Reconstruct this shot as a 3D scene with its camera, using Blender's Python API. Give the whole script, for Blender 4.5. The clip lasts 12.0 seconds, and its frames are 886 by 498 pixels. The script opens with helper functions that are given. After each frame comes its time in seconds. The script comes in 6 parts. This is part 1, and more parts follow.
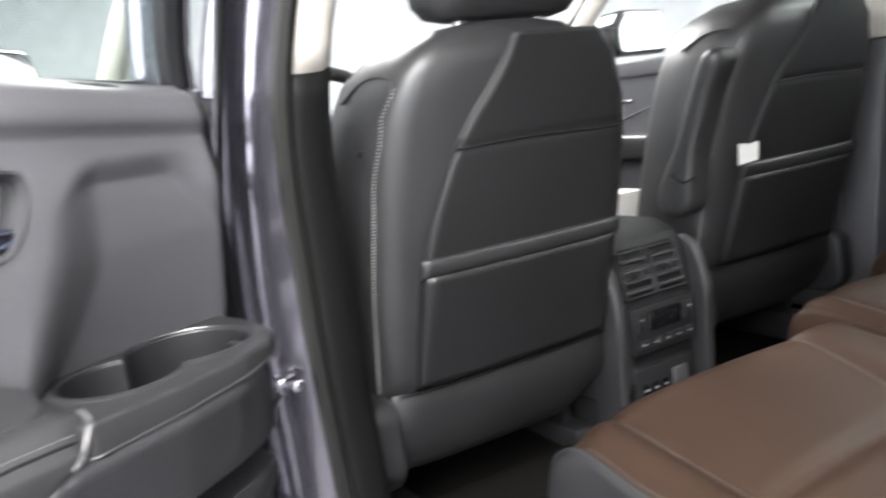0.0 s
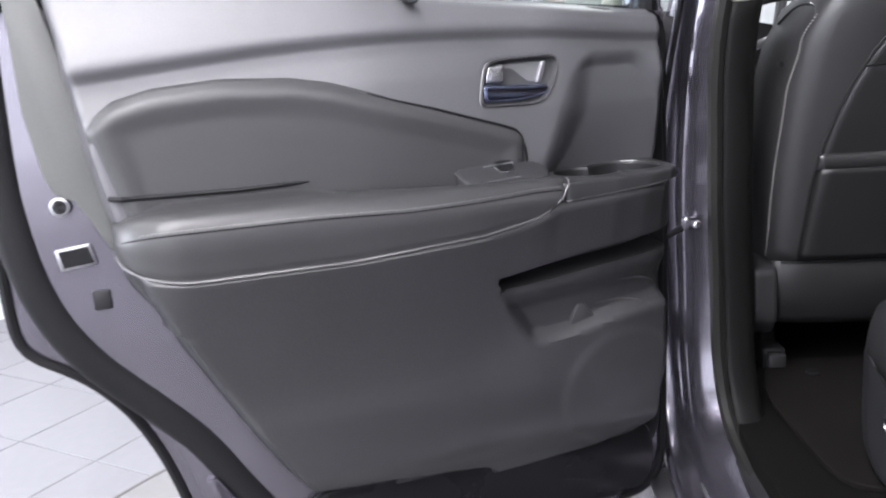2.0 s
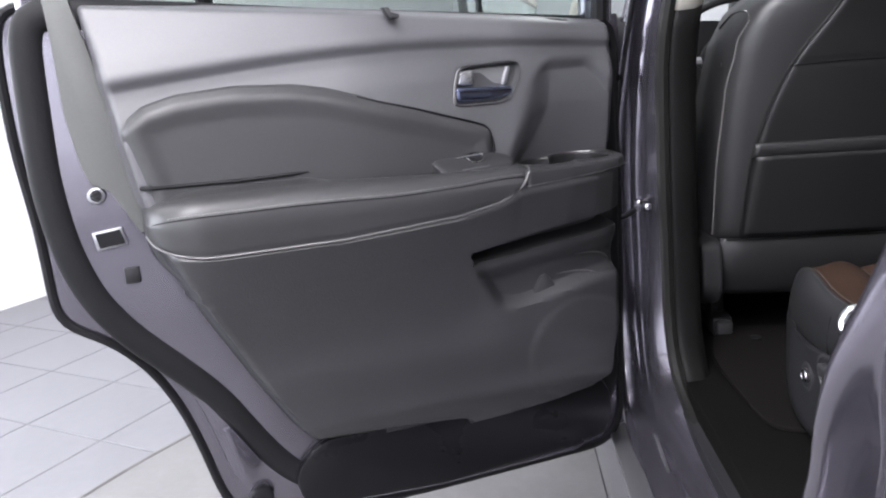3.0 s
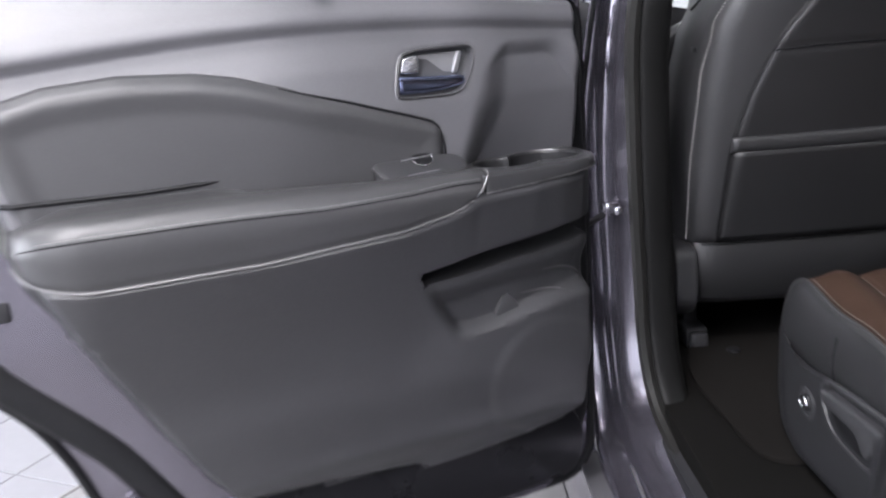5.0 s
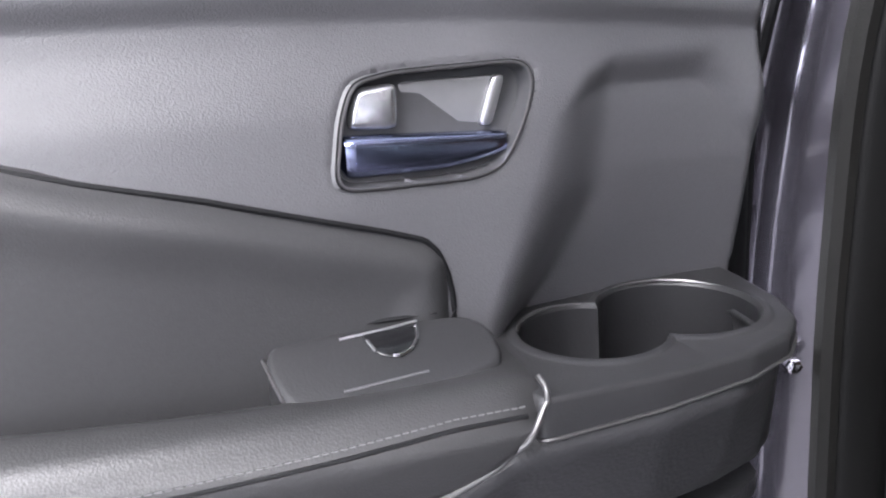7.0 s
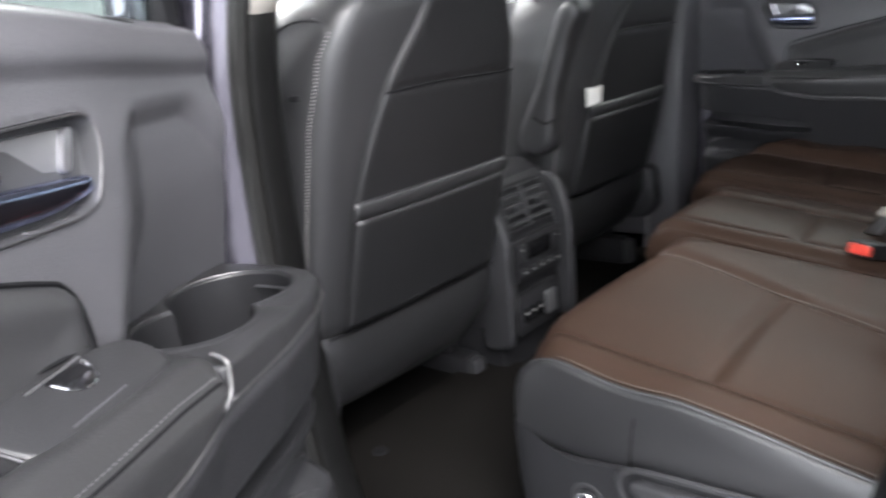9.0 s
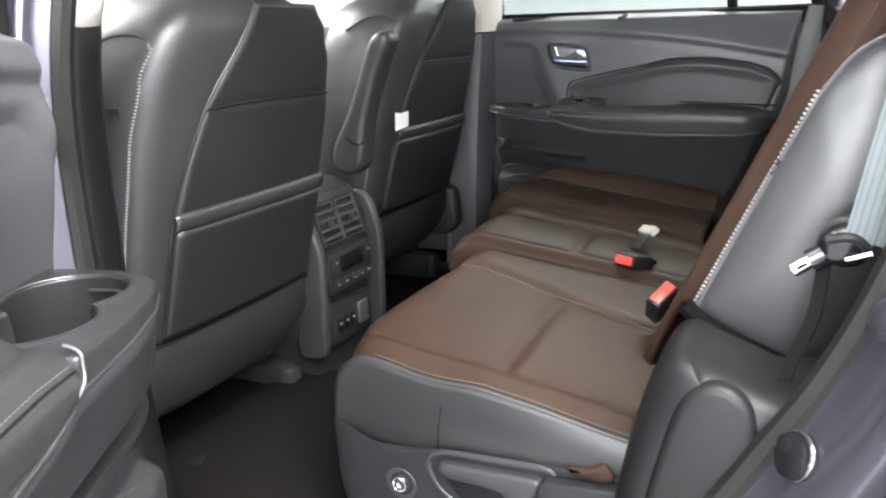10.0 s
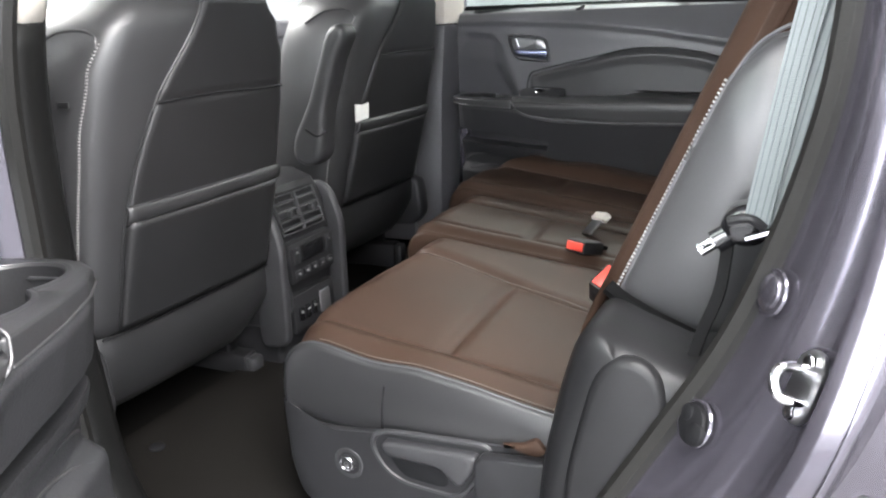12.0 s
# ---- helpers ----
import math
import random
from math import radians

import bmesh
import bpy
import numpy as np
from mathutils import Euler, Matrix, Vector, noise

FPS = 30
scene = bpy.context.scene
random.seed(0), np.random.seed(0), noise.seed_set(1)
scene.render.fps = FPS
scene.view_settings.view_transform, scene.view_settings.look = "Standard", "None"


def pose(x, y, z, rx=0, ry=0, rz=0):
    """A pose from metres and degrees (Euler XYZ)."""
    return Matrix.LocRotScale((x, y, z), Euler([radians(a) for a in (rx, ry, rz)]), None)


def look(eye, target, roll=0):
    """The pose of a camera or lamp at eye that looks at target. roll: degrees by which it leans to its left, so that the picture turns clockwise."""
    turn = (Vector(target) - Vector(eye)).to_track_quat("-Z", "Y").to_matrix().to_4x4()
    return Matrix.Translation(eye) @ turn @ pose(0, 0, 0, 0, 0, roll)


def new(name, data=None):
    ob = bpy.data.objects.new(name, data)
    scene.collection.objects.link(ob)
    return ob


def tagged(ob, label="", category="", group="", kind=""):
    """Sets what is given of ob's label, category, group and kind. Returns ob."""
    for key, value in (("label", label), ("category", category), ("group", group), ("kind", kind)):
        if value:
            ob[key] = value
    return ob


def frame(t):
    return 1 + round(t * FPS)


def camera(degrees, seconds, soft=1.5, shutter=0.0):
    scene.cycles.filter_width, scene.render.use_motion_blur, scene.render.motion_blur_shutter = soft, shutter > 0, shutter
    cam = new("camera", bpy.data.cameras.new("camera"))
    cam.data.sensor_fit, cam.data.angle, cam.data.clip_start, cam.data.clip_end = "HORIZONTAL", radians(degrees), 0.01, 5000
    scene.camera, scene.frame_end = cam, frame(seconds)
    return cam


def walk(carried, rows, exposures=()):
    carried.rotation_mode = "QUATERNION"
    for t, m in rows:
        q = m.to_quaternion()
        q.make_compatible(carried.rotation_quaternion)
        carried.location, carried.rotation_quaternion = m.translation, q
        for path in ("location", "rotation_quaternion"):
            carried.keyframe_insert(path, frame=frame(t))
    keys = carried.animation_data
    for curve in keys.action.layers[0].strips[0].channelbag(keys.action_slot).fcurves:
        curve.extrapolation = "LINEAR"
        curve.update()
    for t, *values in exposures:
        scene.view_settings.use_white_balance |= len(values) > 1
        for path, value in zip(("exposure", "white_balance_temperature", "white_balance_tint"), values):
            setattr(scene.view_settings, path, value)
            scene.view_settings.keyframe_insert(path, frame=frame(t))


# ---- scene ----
cam = camera(61.0, 12.0, soft=2.1, shutter=0.5)
PATH = [
    (0, (-1.039, 0.372, 1.345), (-0.068, 2.085, 0.992), -7.3),
    (0.5, (-1.084, 0.353, 1.338), (-0.463, 2.219, 0.974), -8.5),
    (1, (-1.002, 0.207, 1.346), (-0.948, 2.165, 0.946), -5.5),
    (1.5, (-1.043, 0.06, 1.348), (-1.227, 2.008, 0.935), -4.4),
    (2, (-1.09, -0.091, 1.325), (-1.287, 1.847, 0.876), -3.9),
    (2.5, (-1.067, -0.209, 1.339), (-1.242, 1.739, 0.917), -3.4),
    (3, (-1.064, -0.26, 1.345), (-1.228, 1.676, 0.87), -4.4),
    (3.2, (-1.06, -0.271, 1.339), (-1.211, 1.671, 0.883), -4.6),
    (4.8, (-1.09, -0.17, 1.331), (-1.114, 1.772, 0.851), -5.4),
    (5, (-1.071, -0.069, 1.331), (-1.1, 1.868, 0.834), -4.8),
    (5.5, (-1.038, 0.183, 1.359), (-1.191, 2.115, 0.864), -4.5),
    (6, (-1.018, 0.362, 1.338), (-1.259, 2.286, 0.848), -3.7),
    (6.5, (-1.027, 0.514, 1.351), (-1.26, 2.43, 0.829), -2.7),
    (6.7, (-1.023, 0.541, 1.352), (-1.257, 2.457, 0.827), -2.7),
    (8.3, (-1.15, 0.544, 1.369), (-0.508, 2.357, 0.82), -3.9),
    (8.5, (-1.173, 0.532, 1.368), (-0.267, 2.226, 0.813), -3.6),
    (9, (-1.25, 0.482, 1.364), (0.161, 1.79, 0.817), -7.1),
    (9.5, (-1.301, 0.465, 1.377), (0.335, 1.477, 0.83), -3.6),
    (10, (-1.335, 0.444, 1.376), (0.375, 1.33, 0.838), -3.0),
    (10.5, (-1.348, 0.434, 1.367), (0.383, 1.276, 0.825), -2.4),
    (11, (-1.351, 0.426, 1.368), (0.385, 1.226, 0.782), -2.1),
    (11.5, (-1.345, 0.421, 1.376), (0.402, 1.187, 0.776), -2.1),
    (12, (-1.341, 0.376, 1.376), (0.38, 1.226, 0.814), -3.4),
]
EXPOSURE = [(0.0, 0.92, 6500, 10), (0.6, 0.80, 6350, 13), (1.5, 0.30, 6250, 15), (2.2, 0.15, 6250, 15), (3.2, 0.0, 6250, 15), (4.8, 0.15, 6250, 15), (5.5, 0.48, 6250, 15), (6.5, 0.50, 6250, 15), (8.3, 0.15, 6250, 15), (9.0, 0.65, 6350, 12), (10.0, 1.24, 6500, 10), (12.0, 1.12, 6500, 10)]
walk(cam, [(t, look(eye, target, roll)) for t, eye, target, roll in PATH], exposures=EXPOSURE)
# world and lights
world = bpy.data.worlds.new("showroom_air")
scene.world = world
world.use_nodes = True
world.node_tree.nodes["Background"].inputs[0].default_value = (0.9, 0.95, 1.0, 1)
world.node_tree.nodes["Background"].inputs[1].default_value = 0.08


def ceiling_lamp(x, y, z, sx, sy, watts):
    data = bpy.data.lights.new("ceiling_light", "AREA")
    data.shape, data.size, data.size_y, data.energy = "RECTANGLE", sx, sy, watts
    data.color = (1.0, 0.985, 0.97)
    ob = new("ceiling_light_source", data)
    ob.matrix_world = pose(x, y, z, 0, 0, -22)
    return ob


# assumed fixtures out of view; the last is added to brighten the seat backs
LAMPS = [(-2.0, -1.1, 165), (-3.4, 1.7, 45), (-0.2, -2.9, 200), (2.8, 0.8, 45), (0.6, 4.6, 210), (-4.3, -3.2, 150), (3.6, -2.8, 90)]
for lx, ly, watts in LAMPS:
    ceiling_lamp(lx, ly, 3.43, 1.1, 2.8, watts)


def window_fill(m, sx, sy, watts):
    data = bpy.data.lights.new("side_fill", "AREA")
    data.shape, data.size, data.size_y, data.energy = "RECTANGLE", sx, sy, watts
    data.color = (0.93, 0.96, 1.0)
    ob = new("window_fill_source", data)
    ob.matrix_world = m
    return ob


# fill lights set into two made-up window openings behind the camera
ROOM = pose(0, 0, 0, 0, 0, -22.4)
window_fill(ROOM @ pose(-5.60, -2.45, 1.90, 0, -90, 0), 2.0, 7.1, 470)
window_fill(ROOM @ pose(0.2, -6.45, 1.90, 90, 0, 0), 6.2, 2.0, 190)


# ---------------------------------------------------------------- materials
def material(name, colour, rough=0.5, metal=0.0, bump=0.0, scale=300.0, var=0.12, big=6.0, coat=0.0, spec=0.5, kind="noise", rvar=0.12):
    m = bpy.data.materials.new(name)
    m.use_nodes = True
    nt = m.node_tree
    b = nt.nodes["Principled BSDF"]
    b.inputs["Roughness"].default_value = rough
    b.inputs["Metallic"].default_value = metal
    b.inputs["Coat Weight"].default_value = coat
    b.inputs["Coat Roughness"].default_value = 0.08
    b.inputs["Specular IOR Level"].default_value = spec
    co = nt.nodes.new("ShaderNodeTexCoord")
    n1 = nt.nodes.new("ShaderNodeTexNoise")
    n1.inputs["Scale"].default_value, n1.inputs["Detail"].default_value = big, 6.0
    nt.links.new(co.outputs["Object"], n1.inputs["Vector"])
    n2 = nt.nodes.new("ShaderNodeTexNoise")
    n2.inputs["Scale"].default_value, n2.inputs["Detail"].default_value = scale * 0.35, 3.0
    nt.links.new(co.outputs["Object"], n2.inputs["Vector"])
    mixf = nt.nodes.new("ShaderNodeMath")
    mixf.operation = "MULTIPLY_ADD"
    nt.links.new(n1.outputs["Fac"], mixf.inputs[0])
    mixf.inputs[1].default_value = 0.65
    half = nt.nodes.new("ShaderNodeMath")
    half.operation = "MULTIPLY"
    nt.links.new(n2.outputs["Fac"], half.inputs[0])
    half.inputs[1].default_value = 0.35
    nt.links.new(half.outputs[0], mixf.inputs[2])
    ramp = nt.nodes.new("ShaderNodeValToRGB")
    ramp.color_ramp.elements[0].position, ramp.color_ramp.elements[1].position = 0.3, 0.7
    ramp.color_ramp.elements[0].color = (*[c * (1 - var) for c in colour], 1)
    ramp.color_ramp.elements[1].color = (*[min(1, c * (1 + var)) for c in colour], 1)
    nt.links.new(mixf.outputs[0], ramp.inputs[0])
    nt.links.new(ramp.outputs[0], b.inputs["Base Color"])
    rr = nt.nodes.new("ShaderNodeMapRange")
    rr.inputs["To Min"].default_value, rr.inputs["To Max"].default_value = max(0.02, rough - rvar * rough), min(1, rough + rvar * rough)
    nt.links.new(n1.outputs["Fac"], rr.inputs["Value"])
    nt.links.new(rr.outputs[0], b.inputs["Roughness"])
    if bump > 0:
        if kind == "noise":
            t = nt.nodes.new("ShaderNodeTexNoise")
            t.inputs["Scale"].default_value, t.inputs["Detail"].default_value = scale, 2.0
            out = t.outputs["Fac"]
        else:
            t = nt.nodes.new("ShaderNodeTexVoronoi")
            t.inputs["Scale"].default_value = scale
            t.feature = "SMOOTH_F1"
            out = t.outputs["Distance"]
        nt.links.new(co.outputs["Object"], t.inputs["Vector"])
        bp = nt.nodes.new("ShaderNodeBump")
        bp.inputs["Strength"].default_value, bp.inputs["Distance"].default_value = bump, 0.0015
        nt.links.new(out, bp.inputs["Height"])
        nt.links.new(bp.outputs[0], b.inputs["Normal"])
    return m


PLASTIC = material("grained_dark_plastic", (0.076, 0.075, 0.081), 0.42, bump=0.20, scale=1000, kind="voronoi", spec=0.7)
# trim plastic darkened for the shade low on the door; serves other dark parts
PLASTIC_LOW = material("grained_lower_plastic", (0.0265, 0.0265, 0.0285), 0.43, bump=0.18, scale=420, kind="voronoi")
PLASTIC_BLACK = material("black_plastic", (0.017, 0.017, 0.0185), 0.42, bump=0.15, scale=500, spec=0.25)
CUP = material("moulded_cup_plastic", (0.025, 0.025, 0.0265), 0.38, bump=0.07, scale=700, kind="voronoi", spec=0.4)
# dark plastic whose base is lowered further for the shade of the open door
PILLAR = material("shaded_pillar_plastic", (0.0075, 0.0075, 0.0074), 0.5, bump=0.15, scale=500, spec=0.16)
THREAD = material("grey_thread", (0.12, 0.12, 0.122), 0.6)
COVER = material("pale_cover_plastic", (0.078, 0.080, 0.077), 0.45, bump=0.12, scale=700)
PLATE = material("satin_plate", (0.16, 0.16, 0.165), 0.38, metal=0.2)
HOUSING = material("housing_plastic", (0.0085, 0.0085, 0.0092), 0.44, bump=0.15, scale=600, spec=0.28)
OPEN_SEAL = material("woven_seal_rubber", (0.0115, 0.0112, 0.0105), 0.55, bump=0.25, scale=500, spec=0.25)
BOWL = material("handle_bowl_plastic", (0.050, 0.050, 0.053), 0.36, bump=0.1, scale=600)
GLOSS_BLACK = material("gloss_black", (0.008, 0.008, 0.009), 0.15, coat=0.4)
LEATHER = material("black_leather", (0.026, 0.026, 0.0275), 0.43, bump=0.15, scale=900, kind="voronoi", spec=0.72)
DOOR_LEATHER = material("door_insert_leather", (0.038, 0.038, 0.0395), 0.42, bump=0.12, scale=900, kind="voronoi", spec=0.42)
ARM_LEATHER = material("door_armrest_leather", (0.029, 0.029, 0.030), 0.36, bump=0.12, scale=900, kind="voronoi", spec=0.5)
# black leather with a lighter base that carries the glare on the backrest side
LIT_LEATHER = material("lightened_side_leather", (0.042, 0.042, 0.044), 0.34, bump=0.08, scale=900, kind="voronoi", spec=0.7)
CUSHION_SIDE = material("black_cushion_leather", (0.018, 0.018, 0.019), 0.33, bump=0.11, scale=900, kind="voronoi", spec=0.6)
PANEL_CLOTH = material("seat_back_vinyl", (0.0155, 0.0155, 0.0165), 0.42, bump=0.2, scale=900, kind="voronoi", spec=0.55)
BROWN = material("brown_leather", (0.0400, 0.0240, 0.0172), 0.44, bump=0.16, scale=850, kind="voronoi", var=0.18, spec=0.11)
SEAM = material("dull_thread", (0.070, 0.056, 0.048), 0.6)
STITCH = material("light_stitching", (0.27, 0.265, 0.26), 0.7)
PAINT = material("metallic_grey_paint", (0.115, 0.108, 0.131), 0.20, metal=0.75, coat=0.7, bump=0.04, scale=900)
# flat black for the shade in the gap above the wheel housing
GAP_BLACK = material("gap_shade_black", (0.004, 0.004, 0.0042), 0.9, spec=0.05)
RUBBER = material("black_rubber", (0.009, 0.009, 0.010), 0.55, bump=0.2, scale=300, spec=0.15)
# near-black stand-in for the door paint where it lies in shade
SHELL_SHADE = material("shaded_shell_black", (0.006, 0.006, 0.007), 0.28, bump=0.1, scale=200, spec=0.2)
CHROME = material("chrome", (0.72, 0.72, 0.74), 0.08, metal=1.0)
DARK_CHROME = material("tinted_chrome", (0.36, 0.40, 0.58), 0.17, metal=1.0)
STEEL = material("zinc_steel", (0.34, 0.34, 0.35), 0.34, metal=1.0, bump=0.2, scale=200)
SATIN = material("satin_silver", (0.50, 0.50, 0.52), 0.28, metal=0.9)
BEIGE = material("light_pillar_trim", (0.62, 0.58, 0.52), 0.8, bump=0.3, scale=600)
CARPET = material("black_carpet", (0.006, 0.0057, 0.0053), 0.95, bump=1.0, scale=700, spec=0.05)
MAT = material("charcoal_floor_mat", (0.009, 0.0082, 0.0075), 0.95, bump=1.0, scale=900, spec=0.05)
WEB = material("grey_belt_webbing", (0.135, 0.155, 0.158), 0.45, bump=0.5, scale=900)
WEB_RIB = material("belt_rib_webbing", (0.075, 0.088, 0.09), 0.5, bump=0.5, scale=900)
WEB_DARK = material("dark_belt_webbing", (0.006, 0.006, 0.0065), 0.7, bump=0.5, scale=900, spec=0.12)
RED = material("red_button", (0.85, 0.085, 0.06), 0.35)
BRIGHT_STRIP = material("bright_satin_strip", (0.125, 0.123, 0.125), 0.40, metal=0.8)
STRIP = material("satin_grey_strip", (0.115, 0.112, 0.115), 0.36, metal=0.7)
TAG = material("white_paper", (0.75, 0.75, 0.72), 0.7)
WOOD = material("glossy_wood_trim", (0.16, 0.055, 0.02), 0.18, coat=0.6)
WALL = material("white_paint", (0.80, 0.81, 0.82), 0.7, bump=0.1, scale=80)
TILE = material("grey_floor_tile", (0.16, 0.16, 0.172), 0.38, bump=0.05, scale=60, var=0.08, big=3)
GROUT = material("tile_grout", (0.13, 0.13, 0.138), 0.8)
DISC = material("turntable_grey", (0.15, 0.147, 0.147), 0.45, bump=0.1, scale=120)


def emitter(name, colour, strength):
    m = bpy.data.materials.new(name)
    m.use_nodes = True
    b = m.node_tree.nodes["Principled BSDF"]
    b.inputs["Base Color"].default_value = (*colour, 1)
    b.inputs["Emission Color"].default_value = (*colour, 1)
    b.inputs["Emission Strength"].default_value = strength
    return m


def glass(name, tint, rough=0.0):
    m = bpy.data.materials.new(name)
    m.use_nodes = True
    nt = m.node_tree
    nt.nodes.clear()
    out = nt.nodes.new("ShaderNodeOutputMaterial")
    tr = nt.nodes.new("ShaderNodeBsdfTransparent")
    tr.inputs[0].default_value = (*tint, 1)
    gl = nt.nodes.new("ShaderNodeBsdfGlossy")
    gl.inputs["Roughness"].default_value = 0.03
    mix = nt.nodes.new("ShaderNodeMixShader")
    lw = nt.nodes.new("ShaderNodeLayerWeight")
    pw = nt.nodes.new("ShaderNodeMath")
    pw.operation = "POWER"
    pw.inputs[1].default_value = 5.0
    nt.links.new(lw.outputs["Facing"], pw.inputs[0])
    fr = nt.nodes.new("ShaderNodeMath")
    fr.operation = "MULTIPLY_ADD"
    fr.inputs[1].default_value, fr.inputs[2].default_value = 0.5, 0.025
    nt.links.new(pw.outputs[0], fr.inputs[0])
    nt.links.new(fr.outputs[0], mix.inputs[0])
    nt.links.new(tr.outputs[0], mix.inputs[1])
    nt.links.new(gl.outputs[0], mix.inputs[2])
    nt.links.new(mix.outputs[0], out.inputs[0])
    return m


LAMP_GLOW = emitter("lamp_diffuser", (1.0, 0.98, 0.96), 6.0)
GLASS = glass("clear_glass", (0.95, 0.965, 0.96))
GLASS_TINT = glass("tinted_privacy_glass", (0.78, 0.83, 0.81))


# ---------------------------------------------------------------- mesh tools
def ss(t):
    t = min(1.0, max(0.0, t))
    return t * t * (3 - 2 * t)


def thing(name, m, label, category, group="", kind=""):
    ob = new(name)
    ob.empty_display_size = 0.05
    ob.matrix_world = m
    return tagged(ob, label, category, group, kind)


FLIP = [False]
DROOP = 0.10


def part(name, bm, mat, parent=None, label="", sharp=38, weld=True):
    if FLIP[0]:
        bmesh.ops.scale(bm, vec=(-1, 1, 1), verts=bm.verts)
        bmesh.ops.reverse_faces(bm, faces=bm.faces)
        for v in bm.verts:
            v.co.z += DROOP * v.co.x * ss((v.co.z - 1.10) / 0.2)
    me = bpy.data.meshes.new(name)
    for f in bm.faces:
        f.smooth = True
    bm.to_mesh(me)
    bm.free()
    me.set_sharp_from_angle(angle=radians(sharp))
    me.materials.append(mat)
    ob = new(name, me)
    if parent is not None:
        ob.parent = parent
    if label:
        ob["label"] = label
    return ob


def solid(ob, t, offset=-1.0):
    s = ob.modifiers.new("thickness", "SOLIDIFY")
    s.thickness, s.offset = t, offset
    return ob


def sheet(nu, nv, fn, wrap_u=False, wrap_v=False):
    """A grid of quads from fn(s, t), s and t in 0..1."""
    bm = bmesh.new()
    rows = []
    cu, cv = (nu if wrap_u else nu + 1), (nv if wrap_v else nv + 1)
    for i in range(cu):
        rows.append([bm.verts.new(fn(i / nu, j / nv)) for j in range(cv)])
    for i in range(nu):
        for j in range(nv):
            a, b = rows[i], rows[(i + 1) % cu]
            k = (j + 1) % cv
            bm.faces.new((a[j], b[j], b[k], a[k]))
    return bm


def loft(rings, closed=True, caps=True):
    bm = bmesh.new()
    vs = [[bm.verts.new(p) for p in r] for r in rings]
    n = len(rings[0])
    for a, b in zip(vs, vs[1:]):
        for j in range(n if closed else n - 1):
            k = (j + 1) % n
            bm.faces.new((a[j], a[k], b[k], b[j]))
    if caps and closed:
        bm.faces.new(list(reversed(vs[0])))
        bm.faces.new(vs[-1])
    bmesh.ops.recalc_face_normals(bm, faces=bm.faces)
    return bm


def spline(pts, n, closed=False):
    """Catmull-Rom through pts, n points in all."""
    P = [Vector(p) for p in pts]
    m = len(P)
    segs = m if closed else m - 1
    out = []
    for i in range(n):
        x = i / (n if closed else n - 1) * segs
        k = min(int(x), segs - 1)
        t = x - k
        if closed:
            a, b, c, d = P[(k - 1) % m], P[k % m], P[(k + 1) % m], P[(k + 2) % m]
        else:
            b, c = P[k], P[k + 1]
            a = P[k - 1] if k > 0 else b * 2 - c
            d = P[k + 2] if k + 2 < m else c * 2 - b
        out.append(0.5 * ((2 * b) + (c - a) * t + (2 * a - 5 * b + 4 * c - d) * t * t + (3 * b - a - 3 * c + d) * t * t * t))
    return out


def tube(pts, r, seg=8, closed=False, flat=1.0, up=(0, 0, 1)):
    """A round (or flattened) rod along points."""
    P = [Vector(p) for p in pts]
    rings = []
    n = len(P)
    for i, p in enumerate(P):
        if closed:
            d = P[(i + 1) % n] - P[i - 1]
        else:
            d = P[min(i + 1, n - 1)] - P[max(i - 1, 0)]
        d.normalize()
        side = d.cross(Vector(up))
        if side.length < 1e-4:
            side = d.cross(Vector((0, 1, 0)))
        side.normalize()
        top = side.cross(d)
        rr = r(i / (n - 1)) if callable(r) else r
        rings.append([p + side * (rr * math.cos(a)) + top * (rr * flat * math.sin(a)) for a in (2 * math.pi * k / seg for k in range(seg))])
    if closed:
        rings.append(rings[0])
    bm = loft(rings, True, not closed)
    if closed:
        bmesh.ops.remove_doubles(bm, verts=bm.verts, dist=1e-6)
        bmesh.ops.recalc_face_normals(bm, faces=bm.faces)
    return bm


def rbox(x0, x1, y0, y1, z0, z1, r=0.005, seg=2):
    bm = bmesh.new()
    bmesh.ops.create_cube(bm, size=1)
    for v in bm.verts:
        v.co = Vector(((x0 + x1) / 2 + v.co.x * (x1 - x0), (y0 + y1) / 2 + v.co.y * (y1 - y0), (z0 + z1) / 2 + v.co.z * (z1 - z0)))
    if r > 0:
        bmesh.ops.bevel(bm, geom=bm.edges[:], offset=r, segments=seg, profile=0.5, affect="EDGES")
    return bm


def prism(outline, lo, hi, to3, bevel=0.0, seg=2):
    """A closed 2D outline, thick from lo to hi; to3(a, b, h) gives the place."""
    bm = bmesh.new()
    n = len(outline)
    a = [bm.verts.new(to3(p[0], p[1], lo)) for p in outline]
    b = [bm.verts.new(to3(p[0], p[1], hi)) for p in outline]
    bm.faces.new(a)
    bm.faces.new(list(reversed(b)))
    for i in range(n):
        k = (i + 1) % n
        bm.faces.new((a[k], a[i], b[i], b[k]))
    bmesh.ops.recalc_face_normals(bm, faces=bm.faces)
    if bevel > 0:
        caps = [e for e in bm.edges if len(e.link_faces) == 2 and any(len(f.verts) == n for f in e.link_faces)]
        bmesh.ops.bevel(bm, geom=caps, offset=bevel, segments=seg, profile=0.5, affect="EDGES")
    return bm


